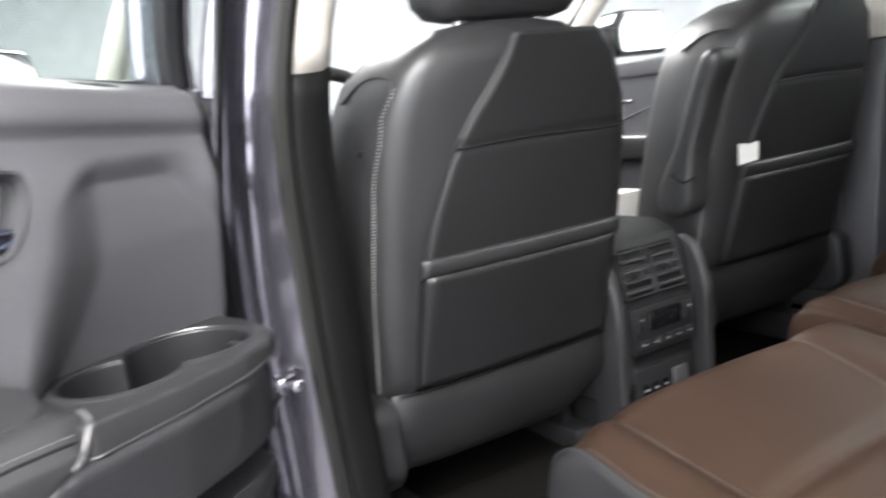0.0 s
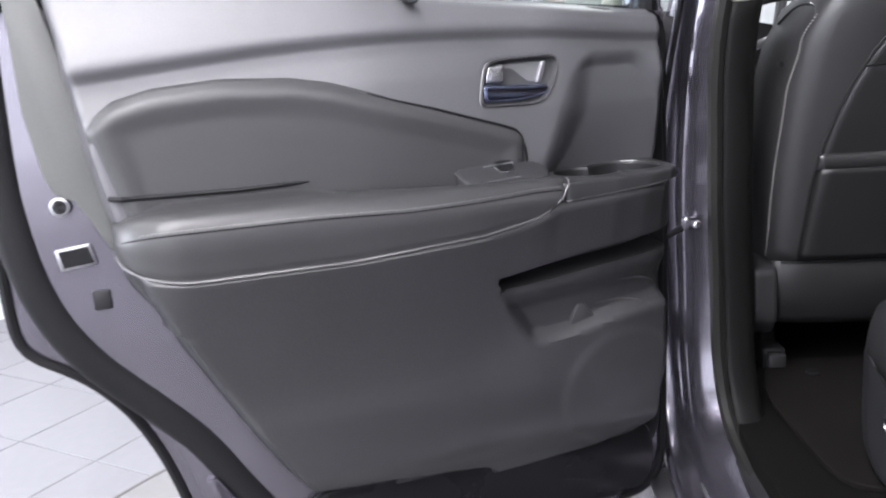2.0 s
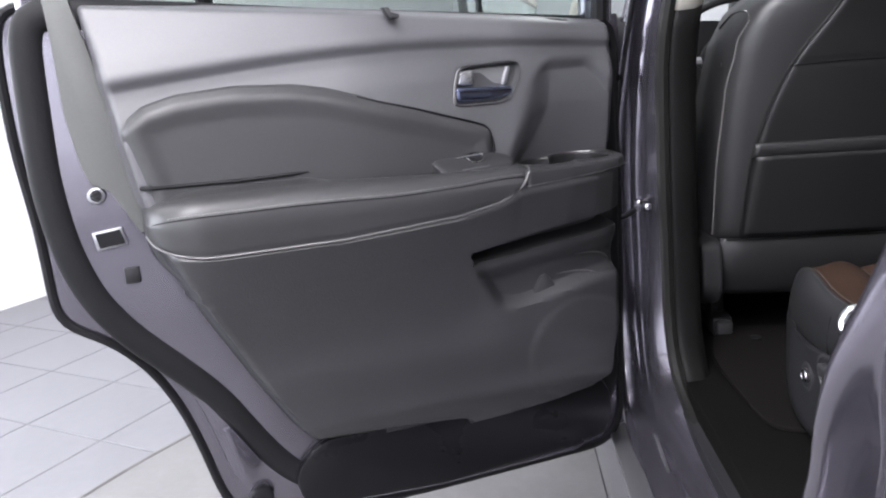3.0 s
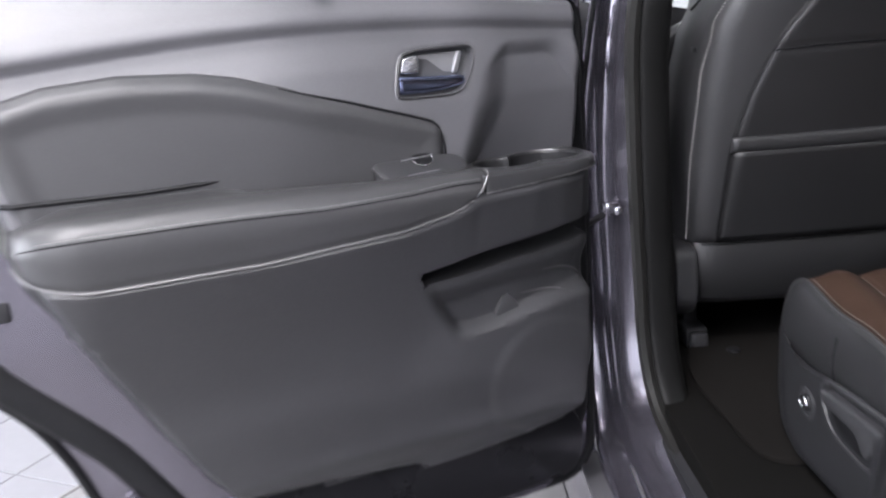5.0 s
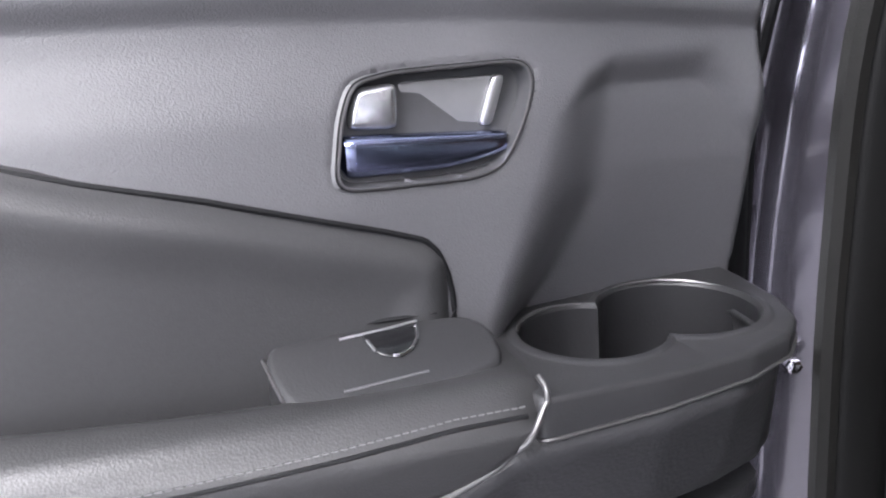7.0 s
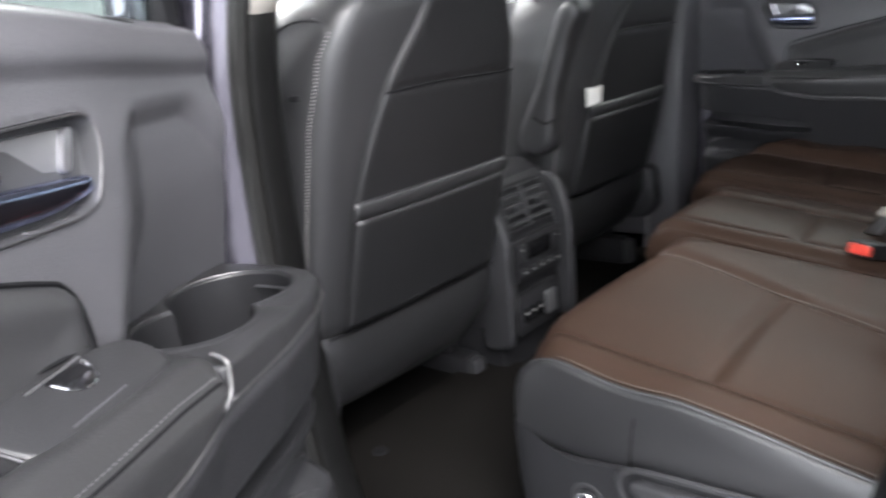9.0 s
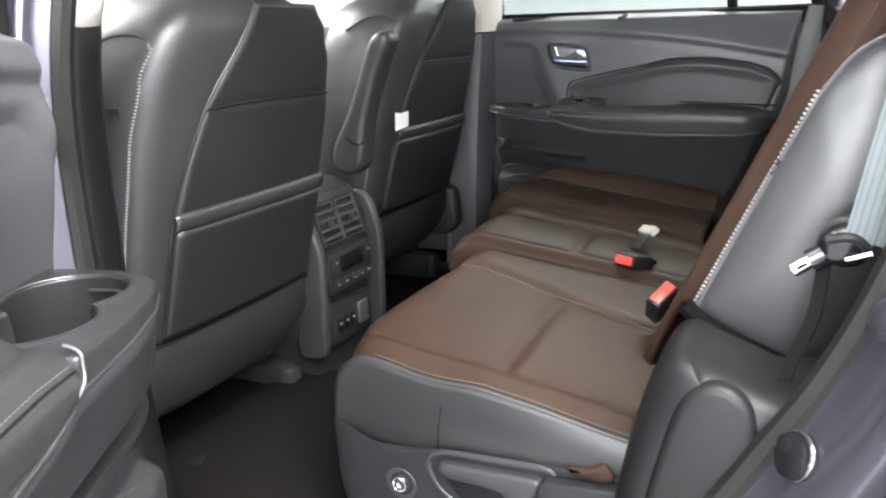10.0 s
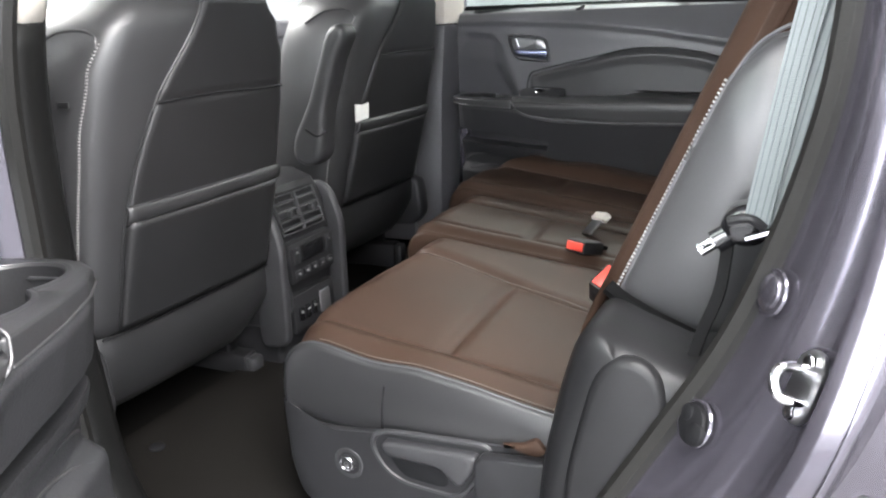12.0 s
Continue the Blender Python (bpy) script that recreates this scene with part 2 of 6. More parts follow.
def disc(c, r, h, axis="z", seg=20, bevel=0.0):
    to3 = {"z": lambda a, b, k: (c[0] + a, c[1] + b, c[2] + k), "y": lambda a, b, k: (c[0] + a, c[1] + k, c[2] + b), "x": lambda a, b, k: (c[0] + k, c[1] + a, c[2] + b)}[axis]
    return prism([(r * math.cos(2 * math.pi * k / seg), r * math.sin(2 * math.pi * k / seg)) for k in range(seg)], 0, h, to3, bevel)


def curve2(pts, n, closed=False):
    return [(p.x, p.y) for p in spline([(*p, 0) for p in pts], n, closed)]


def interp(x, table):
    for (a, va), (b, vb) in zip(table, table[1:]):
        if x <= b:
            t = min(1, max(0, (x - a) / (b - a)))
            return va + (vb - va) * t
    return table[-1][1]


def smooth_interp(x, table):
    for (a, va), (b, vb) in zip(table, table[1:]):
        if x <= b:
            return va + (vb - va) * ss((x - a) / (b - a))
    return table[-1][1]


# ---------------------------------------------------------------- showroom
rx0, rx1, ry0, ry1, rh = -5.65, 6.5, -6.5, 9.5, 3.5


def room_part(name, bm, mat, label):
    ob = part(name, bm, mat, None, label)
    ob.matrix_world = ROOM
    return tagged(ob, kind="structure")


room_part("floor", rbox(rx0, rx1, ry0, ry1, -0.12, -0.004, 0), GROUT, "grey grout bed of the showroom floor")
def glazed_wall(name, box, lo, hi, axis):
    """A wall with one wide glazed opening, cut out of four blocks; lo and hi along the wall."""
    x0_, x1_, y0_, y1_ = box
    bm = bmesh.new()
    for a, b, z0_, z1_ in ((None, lo, -0.12, rh), (hi, None, -0.12, rh), (lo, hi, -0.12, 0.85), (lo, hi, 2.95, rh)):
        if axis == "y":
            blk = rbox(x0_, x1_, y0_ if a is None else a, y1_ if b is None else b, z0_, z1_, 0)
        else:
            blk = rbox(x0_ if a is None else a, x1_ if b is None else b, y0_, y1_, z0_, z1_, 0)
        tmp = bpy.data.meshes.new("block")
        blk.to_mesh(tmp)
        blk.free()
        bm.from_mesh(tmp)
        bpy.data.meshes.remove(tmp)
    return room_part(name, bm, WALL, "white showroom wall with an added window")


def added_window(name, lo, hi, at, axis):
    """Frame with uprights and panes in the opening."""
    w_ = new(name)
    w_.matrix_world = ROOM
    tagged(w_, "added showroom window out of view, with slim grey frame", "window", "", "structure")
    def bx(a, b, z0_, z1_, d):
        return rbox(at - d, at + d, a, b, z0_, z1_, 0.004) if axis == "y" else rbox(a, b, at - d, at + d, z0_, z1_, 0.004)
    n_ = 4
    for k in range(n_ + 1):
        c_ = lo + 0.03 + (hi - lo - 0.06) * k / n_
        part("upright", bx(c_ - 0.03, c_ + 0.03, 0.85, 2.95, 0.035), SATIN, w_)
    for z_ in (0.88, 2.92):
        part("rail", bx(lo, hi, z_ - 0.03, z_ + 0.03, 0.03), SATIN, w_)
    for k in range(n_):
        a_ = lo + 0.03 + (hi - lo - 0.06) * k / n_
        g_ = part("pane", bx(a_ + 0.032, a_ + (hi - lo - 0.06) / n_ - 0.032, 0.912, 2.888, 0.004), GLASS, w_)
        g_.visible_shadow = False


# both windows are added out of view to carry the fill lights
glazed_wall("wall_west", (rx0 - 0.15, rx0, ry0, ry1), -6.1, 1.2, "y")
added_window("added_window_1", -6.1, 1.2, rx0 - 0.09, "y")
room_part("wall_east", rbox(rx1, rx1 + 0.15, ry0, ry1, -0.12, rh, 0), WALL, "plain white showroom wall")
glazed_wall("wall_south", (rx0 - 0.15, rx1 + 0.15, ry0 - 0.15, ry0), -3.0, 3.4, "x")
added_window("added_window_2", -3.0, 3.4, ry0 - 0.09, "x")
room_part("wall_north", rbox(rx0 - 0.15, rx1 + 0.15, ry1, ry1 + 0.15, -0.12, rh, 0), WALL, "plain white showroom wall")
room_part("ceiling", rbox(rx0 - 0.15, rx1 + 0.15, ry0 - 0.15, ry1 + 0.15, rh, rh + 0.12, 0), WALL, "plain white showroom ceiling")
for lx, ly, watts in LAMPS:
    fx = thing("ceiling_light", pose(lx, ly, 3.5, 0, 0, -22), "assumed ceiling light panel out of view, white and lit", "ceiling light", "ceiling lights")
    part("frame", rbox(-0.60, 0.60, -1.45, 1.45, -0.045, 0, 0.006), WALL, fx)
    part("diffuser", rbox(-0.56, 0.56, -1.41, 1.41, -0.052, -0.044, 0.002), LAMP_GLOW, fx)
# ---------------------------------------------------------------- rear doors
# Door axes: x along the door towards the latch edge, y towards the cabin, z up.
TRIM_LEFT = [(0.74, 0.305), (0.748, 0.332), (0.762, 0.353), (0.80, 0.377), (0.86, 0.411), (0.92, 0.442), (1.0, 0.480), (1.08, 0.514), (1.135, 0.537), (1.19, 0.552), (1.275, 0.567), (1.39, 0.584), (1.46, 0.600)]
TRIM_RIGHT = [(0.70, -0.196), (0.76, -0.206), (0.80, -0.209), (0.86, -0.211), (1.0, -0.211), (1.105, -0.211), (1.112, -0.254), (1.165, -0.251), (1.27, -0.246), (1.37, -0.238), (1.46, -0.236)]


def belt_z(u):
    return 1.417 + 0.080 * u


def bottom_z(u):
    return interp(u, [(-0.215, 0.805), (-0.207, 0.784), (-0.190, 0.758), (-0.164, 0.744), (-0.098, 0.730), (0.03, 0.721), (0.188, 0.717), (0.205, 0.746), (0.262, 0.751), (0.34, 0.757), (0.6, 0.765)])


def slot_z(u):
    return interp(u, [(-0.21, 1.097), (-0.18, 1.094), (-0.053, 1.081), (0.087, 1.059), (0.12, 1.054)])


SCALLOP_LEFT = [(1.09, -0.004), (1.17, -0.010), (1.198, -0.017), (1.226, -0.029), (1.262, -0.044), (1.290, -0.056), (1.314, -0.067), (1.345, -0.080)]


def scallop_depth(u, z):
    """Concave hollow behind the cup holder, under a rounded arch."""
    if z < 1.09 or u > 0.02 or z > 1.345:
        return 0.0
    left = sum(interp(z + k, SCALLOP_LEFT) for k in (-0.02, -0.01, 0, 0.01, 0.02)) / 5
    back = sum(interp(z + k, [(1.09, 0.066), (1.18, 0.046), (1.20, 0.041), (1.24, 0.030), (1.30, 0.016), (1.345, 0.009)]) for k in (-0.016, -0.008, 0, 0.008, 0.016)) / 5
    corner = 0.030 * (max(0.0, (u - left + 0.045) / 0.045) ** 2 + max(0.0, (-0.190 - u) / 0.055) ** 2)
    side = ss((left - u) / interp(z, [(1.17, 0.048), (1.20, 0.062), (1.26, 0.070), (1.34, 0.040)]))
    return back * side * ss((1.346 - corner - z) / (0.024 + 0.030 * ss((-0.18 - u) / 0.06)))


def trim_n(u, z, hole=True):
    """How far the door trim stands towards the cabin."""
    crease = sum(interp(u + k, [(-0.30, 1.361), (-0.22, 1.366), (-0.02, 1.378), (0.16, 1.381), (0.30, 1.376), (0.40, 1.368), (0.575, 1.350), (0.7, 1.337)]) for k in (-0.06, -0.03, 0, 0.03, 0.06)) / 5
    if z < 1.22:
        n = smooth_interp(z, [(0.70, 0.020), (0.80, 0.040), (0.92, 0.052), (1.05, 0.048), (1.12, 0.036), (1.22, 0.036)])
    else:
        soft = [(1.20, 0.036), (1.22, 0.036), (1.27, 0.0352), (crease - 0.060, 0.0290), (crease - 0.026, 0.0205), (crease - 0.008, 0.0185), (crease - 0.001, 0.0240), (crease + 0.006, 0.0250), (crease + 0.026, 0.0165), (crease + 0.058, 0.000), (1.48, -0.030)]
        n = sum(interp(z + k, soft) for k in (-0.005, -0.0025, 0, 0.0025, 0.005)) / 5
    n += bow(u) - scallop_depth(u, z) - 0.026 * ss((-0.02 - u) / 0.20)
    # the trim drops away behind the cup holder
    n -= 0.060 * ss((1.166 - z) / 0.010) * ss((-0.010 - u) / 0.03)
    # hole of the inside handle
    if hole and abs(u) < 0.08 and 1.26 < z < 1.36:
        rho = math.hypot(u - 0.003, z - 1.311) / max(1e-4, ray_polygon((0.003, 1.311), math.atan2(z - 1.311, u - 0.003), BEZEL))
        n -= 0.055 * ss((1.055 - rho) / 0.035)
    # rolled edges
    lo, hi = interp(z, TRIM_RIGHT), interp(z, TRIM_LEFT)
    n -= 0.055 * (1 - ss((hi - u) / 0.020)) + (0.045 - 0.034 * ss((z - 1.17) / 0.02)) * (1 - ss((u - lo) / 0.010))
    n -= 0.020 * (1 - ss((belt_z(u) - z) / 0.012)) + 0.03 * (1 - ss((z - bottom_z(u)) / 0.015))
    return n


def bow(u):
    return 0.024 * ss((u + 0.03) / 0.28) - 0.006


PAD_TOP = [(0.005, 1.212), (0.0075, 1.226), (0.012, 1.238), (0.020, 1.2465), (0.043, 1.2545), (0.076, 1.2645), (0.137, 1.2835), (0.194, 1.2985), (0.27, 1.322), (0.319, 1.331), (0.40, 1.335), (0.478, 1.329), (0.520, 1.318), (0.540, 1.303), (0.549, 1.289)]


def pad_n(u, z):
    top, low = interp(u, PAD_TOP), 1.182
    d = min(top - z, u - 0.005, 0.553 - (1.289 - z) * 0.12 - u)
    return bow(u) + 0.0295 + 0.0145 * ss(d / 0.016) - 0.004 * ss((d - 0.014) / 0.030)


BEZEL_POINTS = [(0.054, 1.336), (0.030, 1.3405), (-0.011, 1.342), (-0.045, 1.343), (-0.054, 1.339), (-0.053, 1.326), (-0.042, 1.301), (-0.030, 1.284), (-0.012, 1.279), (0.040, 1.279), (0.066, 1.280), (0.068, 1.286), (0.062, 1.318)]
CARRY = [(-0.2066, 0.0), (-0.205, 0.035), (-0.197, 0.068), (-0.175, 0.091), (-0.14, 0.105), (-0.09, 0.113), (0.0, 0.114)]


def smooth_cut(u):
    return sum(interp(u + k, CUT) for k in (-0.004, 0, 0.004)) / 3


CUT = [(-0.0195, 1.1800), (-0.016, 1.1755), (-0.011, 1.1655), (-0.002, 1.1545), (0.012, 1.1445), (0.034, 1.1355), (0.10, 1.123), (0.274, 1.1125), (0.45, 1.113), (0.50, 1.116)]
CARRY_TOP = [(-0.20, 1.1630), (-0.003, 1.1520), (0.012, 1.144), (0.034, 1.1355), (0.10, 1.124), (0.274, 1.1125), (0.45, 1.114), (0.54, 1.117)]


def union_radius(a, circles):
    """Distance from (0, 0) to the far side of a union of circles, along angle a."""
    best = 0.0
    for cx, cy, r in circles:
        b = cx * math.cos(a) + cy * math.sin(a)
        q = b * b - (cx * cx + cy * cy - r * r)
        if q > 0:
            best = max(best, b + math.sqrt(q))
    return best


def ray_polygon(c, a, poly):
    dx, dy = math.cos(a), math.sin(a)
    best = 0.0
    for (x0, y0), (x1, y1) in zip(poly, poly[1:] + poly[:1]):
        ex, ey = x1 - x0, y1 - y0
        det = dx * -ey + dy * ex
        if abs(det) < 1e-12:
            continue
        px, py = x0 - c[0], y0 - c[1]
        t = (px * -ey + py * ex) / det
        s = (dx * py - dy * px) / det
        if t > 0 and -1e-6 <= s <= 1 + 1e-6:
            best = max(best, t)
    return best


SKIN = [(0.700, 1.474), (0.712, 1.41), (0.714, 1.27), (0.704, 1.15), (0.704, 1.02), (0.702, 0.990), (0.668, 0.976), (0.632, 0.955), (0.577, 0.890), (0.542, 0.812), (0.516, 0.715), (0.502, 0.640), (0.47, 0.580), (0.40, 0.562), (0.12, 0.556), (-0.265, 0.562), (-0.292, 0.60), (-0.296, 0.9), (-0.292, 1.40)]
INNER = [(0.646, 1.46), (0.660, 1.22), (0.650, 1.09), (0.624, 1.018), (0.572, 0.950), (0.528, 0.882), (0.500, 0.80), (0.478, 0.70), (0.42, 0.620), (0.12, 0.600), (-0.235, 0.605), (-0.256, 0.68), (-0.264, 0.9), (-0.266, 1.15), (-0.258, 1.368)]


def soft_loop(pts, n):
    """A closed outline with rounded turns."""
    out = []
    m = len(pts)
    for i in range(m):
        a, b = Vector((*pts[i], 0)), Vector((*pts[(i + 1) % m], 0))
        k = max(2, int(n * (b - a).length / 5.0))
        out += [a.lerp(b, j / k) for j in range(k)]
    for _ in range(6):
        out = [(out[i - 1] + out[i] * 2 + out[(i + 1) % len(out)]) / 4 for i in range(len(out))]
    return [(p.x, p.y) for p in out]


BEZEL = soft_loop(BEZEL_POINTS, 1700)


def arm_plan(u):
    """Front, top and lower edge of the armrest bar."""
    k = min(1.0, max(0.0, (0.546 - u) / 0.085))
    e = math.sqrt(1 - (1 - k) ** 2)
    nf = 0.042 + 0.078 * e - 0.005 * (1 - ss((u + 0.0195) / 0.012))
    top = 1.1925 - 0.008 * ss((0.36 - u) / 0.3) - 0.020 * (1 - e) - 0.0025 * (1 - ss((u + 0.0195) / 0.014))
    cut = smooth_cut(u) + 0.034 * (1 - e)
    return e, nf, top, cut


def seam_drop(u):
    """Depth of the armrest seam under its top."""
    return interp(u, [(-0.01, 0.0150), (0.03, 0.0150), (0.09, 0.0185), (0.20, 0.024), (0.54, 0.022)])


def arm_front(d):
    """Offset of the armrest's face from its front line, d under the top."""
    return interp(d, [(0.0, -0.022), (0.008, -0.0090), (0.0145, -0.0044), (0.0185, -0.0020), (0.022, -0.0008), (0.030, 0.0004)])


def slot_low(u):
    return slot_z(u) - interp(u, [(-0.2, 0.038), (0.0, 0.035), (0.085, 0.027), (0.6, 0.027)])


def panel_top(u):
    return min(smooth_cut(u), interp(u, CARRY_TOP)) - 0.0015 + 0.034 * (1 - arm_plan(u)[0])


def panel_n(u, z):
    """How far the lower door panel stands towards the cabin."""
    zt = panel_top(u)
    crest = interp(u, CARRY) + 0.001
    crest += (arm_plan(u)[1] - 0.006 - crest) * ss(u / 0.05)
    low = smooth_interp(z, [(0.74, 0.018), (0.80, 0.040), (0.90, 0.052), (1.2, 0.060)])
    g = min(1.0, max(0.0, (z - 0.90) / (zt - 0.006 - 0.90)))
    n = low + (crest - low) * (g ** 1.6) - 0.0045 * ss((z - zt + 0.006) / 0.006)
    lip = 0.952 + 0.03 * ss((-u) / 0.2) - 0.02 * ss((u - 0.03) / 0.25)
    left = interp(z, [(0.90, 0.01), (0.958, 0.034), (1.0, 0.060), (1.058, 0.092), (1.10, 0.10)])
    if z < slot_low(u) + 0.0005:
        hollow = ss((left - u) / 0.026) * ss((z - lip + 0.012) / 0.020)
        n -= (0.020 - 0.015 * ss((z - slot_low(u) + 0.045) / 0.04)) * hollow
        n += 0.006 * ss((lip - z + 0.020) / 0.04) * ss((0.10 - u) / 0.10) * ss((z - 0.80) / 0.10)
    r = math.hypot(u + 0.130, z - 0.845)
    n += 0.003 * ss((0.105 - r) / 0.018)
    lo, hi = max(-0.211, interp(z, TRIM_RIGHT)), interp(z, TRIM_LEFT)
    n -= 0.050 * (1 - ss((hi - u) / 0.022)) + 0.030 * (1 - ss((u - lo) / 0.014))
    n -= 0.03 * (1 - ss((z - bottom_z(u)) / 0.015))
    return n


def lower_panel():
    """Sheet whose rows follow the slot above the map pocket."""
    bm = bmesh.new()
    cols = []
    nu, n1, n2 = 170, 56, 20
    for i in range(nu + 1):
        s = i / nu
        def at(z, d=0.0):
            lo, hi = max(-0.211, interp(z, TRIM_RIGHT)), interp(z, TRIM_LEFT) + 0.012 * ss((z - 1.06) / 0.05)
            u = lo + (hi - lo) * s
            return u, z, d
        u0 = -0.205 + 0.745 * s
        zl, zh, zt = slot_low(u0), slot_z(u0), panel_top(u0)
        m = ss((0.096 - u0) / 0.006)
        pts = []
        for k in range(n1 + 1):
            u, z, d = at(bottom_z(u0) + (zl - bottom_z(u0)) * k / n1)
            pts.append((u, panel_n(u, z), z))
        u, z, d = at(zl)
        base = panel_n(u, zl - 0.001)
        eps = 0.0004 * m + (zh - zl) * 0.33 * (1 - m)
        pts.append((u, base - 0.065 * m + (1 - m) * 0.33 * (panel_n(u, zh + 0.001) - base), zl + eps))
        u, z, d = at(zh)
        face = panel_n(u, zh + 0.001)
        pts.append((u, face * (1 - m) + min(base, face) * m - 0.065 * m - (1 - m) * 0.33 * (face - base), zh - eps))
        for k in range(n2 + 1):
            u, z, d = at(zh + (zt - zh) * k / n2)
            pts.append((u, panel_n(u, z), z))
        u, z, d = at(zt)
        pts.append((u, panel_n(u, zt) - 0.018, zt + 0.001))
        cols.append([bm.verts.new(p) for p in pts])
    for a, b in zip(cols, cols[1:]):
        for k in range(len(a) - 1):
            bm.faces.new((a[k], b[k], b[k + 1], a[k + 1]))
    return bm


def hinge_back(u):
    """The shell draws back towards the hinge edge."""
    return 0.056 * ss((-0.15 - u) / 0.07)


def lean(z):
    """The window frame leans inwards above the belt."""
    return 0.30 * max(0.0, z - 1.43)


def build_door(name, m, label, flip, group):
    FLIP[0] = flip
    door = thing(name, m, label, "car door", group, "structure")
    # trim
    def trim_at(s, t):
        z0 = 0.75
        zz = z0 + t * 0.72
        lo, hi = interp(zz, TRIM_RIGHT), interp(zz, TRIM_LEFT)
        u = lo + (hi - lo) * s
        top, low = belt_z(u), bottom_z(u)
        z = low + (top - low) * t
        lo, hi = interp(z, TRIM_RIGHT), interp(z, TRIM_LEFT)
        u = lo + (hi - lo) * s
        return (u, trim_n(u, z), z)
    trim = part("upper_trim", sheet(190 if flip else 400, 100 if flip else 210, lambda s, t: trim_at(s, 0.555 + 0.445 * t)), PLASTIC, door, "grained dark grey upper trim panel", 60)
    solid(trim, 0.004, 1.0 if flip else -1.0)
    trim = part("lower_trim", lower_panel(), PLASTIC_LOW, door, "lower trim with map pocket, its plastic darkened for shade", 40)
    solid(trim, 0.004, 1.0 if flip else -1.0)
    # upholstered insert
    def pad_at(s, t):
        u = 0.005 + s * 0.546
        top = interp(u, PAD_TOP)
        z = 1.145 + (top - 1.145) * t
        u2 = u - max(0, (1.289 - z)) * 0.14 * ss((s - 0.8) / 0.2)
        return (u2, pad_n(u, z), z)
    pad = part("insert_pad", sheet(110, 36, pad_at), DOOR_LEATHER, door, "soft charcoal leather insert with rolled edge", 60)
    solid(pad, 0.006, 1.0 if flip else -1.0)
    part("insert_groove", tube([(a, trim_n(a, b) + 0.0042, b + 0.0002) for a, b in [(0.0045, 1.160 + 0.05 * k / 8) for k in range(8)] + [(a_, interp(a_, PAD_TOP)) for a_ in [0.005 + 0.542 * (k / 80) ** 1.5 for k in range(81)]]], 0.0019, 6), RUBBER, door, "dark groove round the insert")
    # crease where insert and armrest meet
    part("crease_seam", tube([(u, pad_n(u, interp(u, [(0.309, 1.208), (0.40, 1.2065), (0.54, 1.210)])) + 0.0060, interp(u, [(0.309, 1.208), (0.40, 1.2065), (0.54, 1.210)])) for u in [0.54 - 0.231 * k / 16 for k in range(17)]], lambda s: 0.0036 * min(1.0, 8 * (1 - s) + 0.2), 6), RUBBER, door, "dark fold line")
    # armrest, one rounded bar
    def arm_ring(u):
        e, nf, top, cut = arm_plan(u)
        bot = min(cut, 1.131 + 0.034 * (1 - e))
        dz = 0.030 * ss((0.33 - u) / 0.16) * ss((u - 0.09) / 0.03)
        back = 0.011 * ss((u - 0.10) / 0.15) * e
        pts = [(-0.01, top + back - 0.006 - dz), (0.03, top + back - dz), (nf - 0.058, top + 0.75 * back - dz), (nf - 0.044, top + 0.45 * back - 0.35 * dz), (nf - 0.034, top + 0.2 * back), (nf - 0.020, top - 0.001), (nf - 0.009, top - 0.008), (nf - 0.001, top - 0.020), (nf + 0.001, (top * 0.5 + bot * 0.5)), (nf - 0.001, top * 0.25 + bot * 0.75), (nf - 0.004, bot + 0.003), (nf - 0.014, bot - 0.003), (0.02, min(bot, 1.13)), (-0.01, min(bot, 1.13))]
        out = []
        for a, b in curve2(pts, 60, True):
            if a > nf - 0.024 and b < cut - 0.001:
                b = cut - 0.001
                a = min(a, nf - interp(top - cut, [(0.0, 0.020), (0.004, 0.012), (0.010, 0.006), (0.020, 0.0)]))
            out.append((u, a, b))
        return out
    us = [-0.0195 + 0.5645 * (1 - (1 - k / 90) ** 1.6) for k in range(91)]
    part("armrest", loft([arm_ring(u) for u in us]), ARM_LEATHER, door, "padded charcoal leather armrest", 50)
    stitches = bmesh.new()
    for k in range(118):
        u = -0.006 + k * 0.0044
        e, nf, z0, cut = arm_plan(u)
        c = Vector((u, nf + arm_front(seam_drop(u) - 0.0040), z0 - seam_drop(u) + 0.0040))
        r = bmesh.ops.create_cube(stitches, size=1)
        for v in r["verts"]:
            v.co = c + Vector((v.co.x * 0.0032, v.co.y * 0.0010, v.co.z * 0.0011))
    part("stitching", stitches, THREAD, door, "grey thread seam")
    seam = [(u, arm_plan(u)[1] + arm_front(seam_drop(u)), arm_plan(u)[2] - seam_drop(u)) for u in [0.532 - 0.540 * k / 60 for k in range(61)]]
    part("seam_groove", tube(seam, 0.0013, 6), RUBBER, door, "dark seam line")
    # bright strip under the armrest
    strip = [(u, arm_plan(u)[1] - 0.0025 + 0.004 * ss((0.004 - u) / 0.012), arm_plan(u)[3] - 0.0012) for u in [0.544 - 0.5625 * (1 - (1 - k / 80) ** 1.5) for k in range(81)]] + [(-0.0198, 0.1135, 1.1795), (-0.0198, 0.1100, 1.1822), (-0.0190, 0.1040, 1.1845)]
    part("chrome_strip", tube(strip, 0.0017, 8), BRIGHT_STRIP, door, "thin satin grey strip")
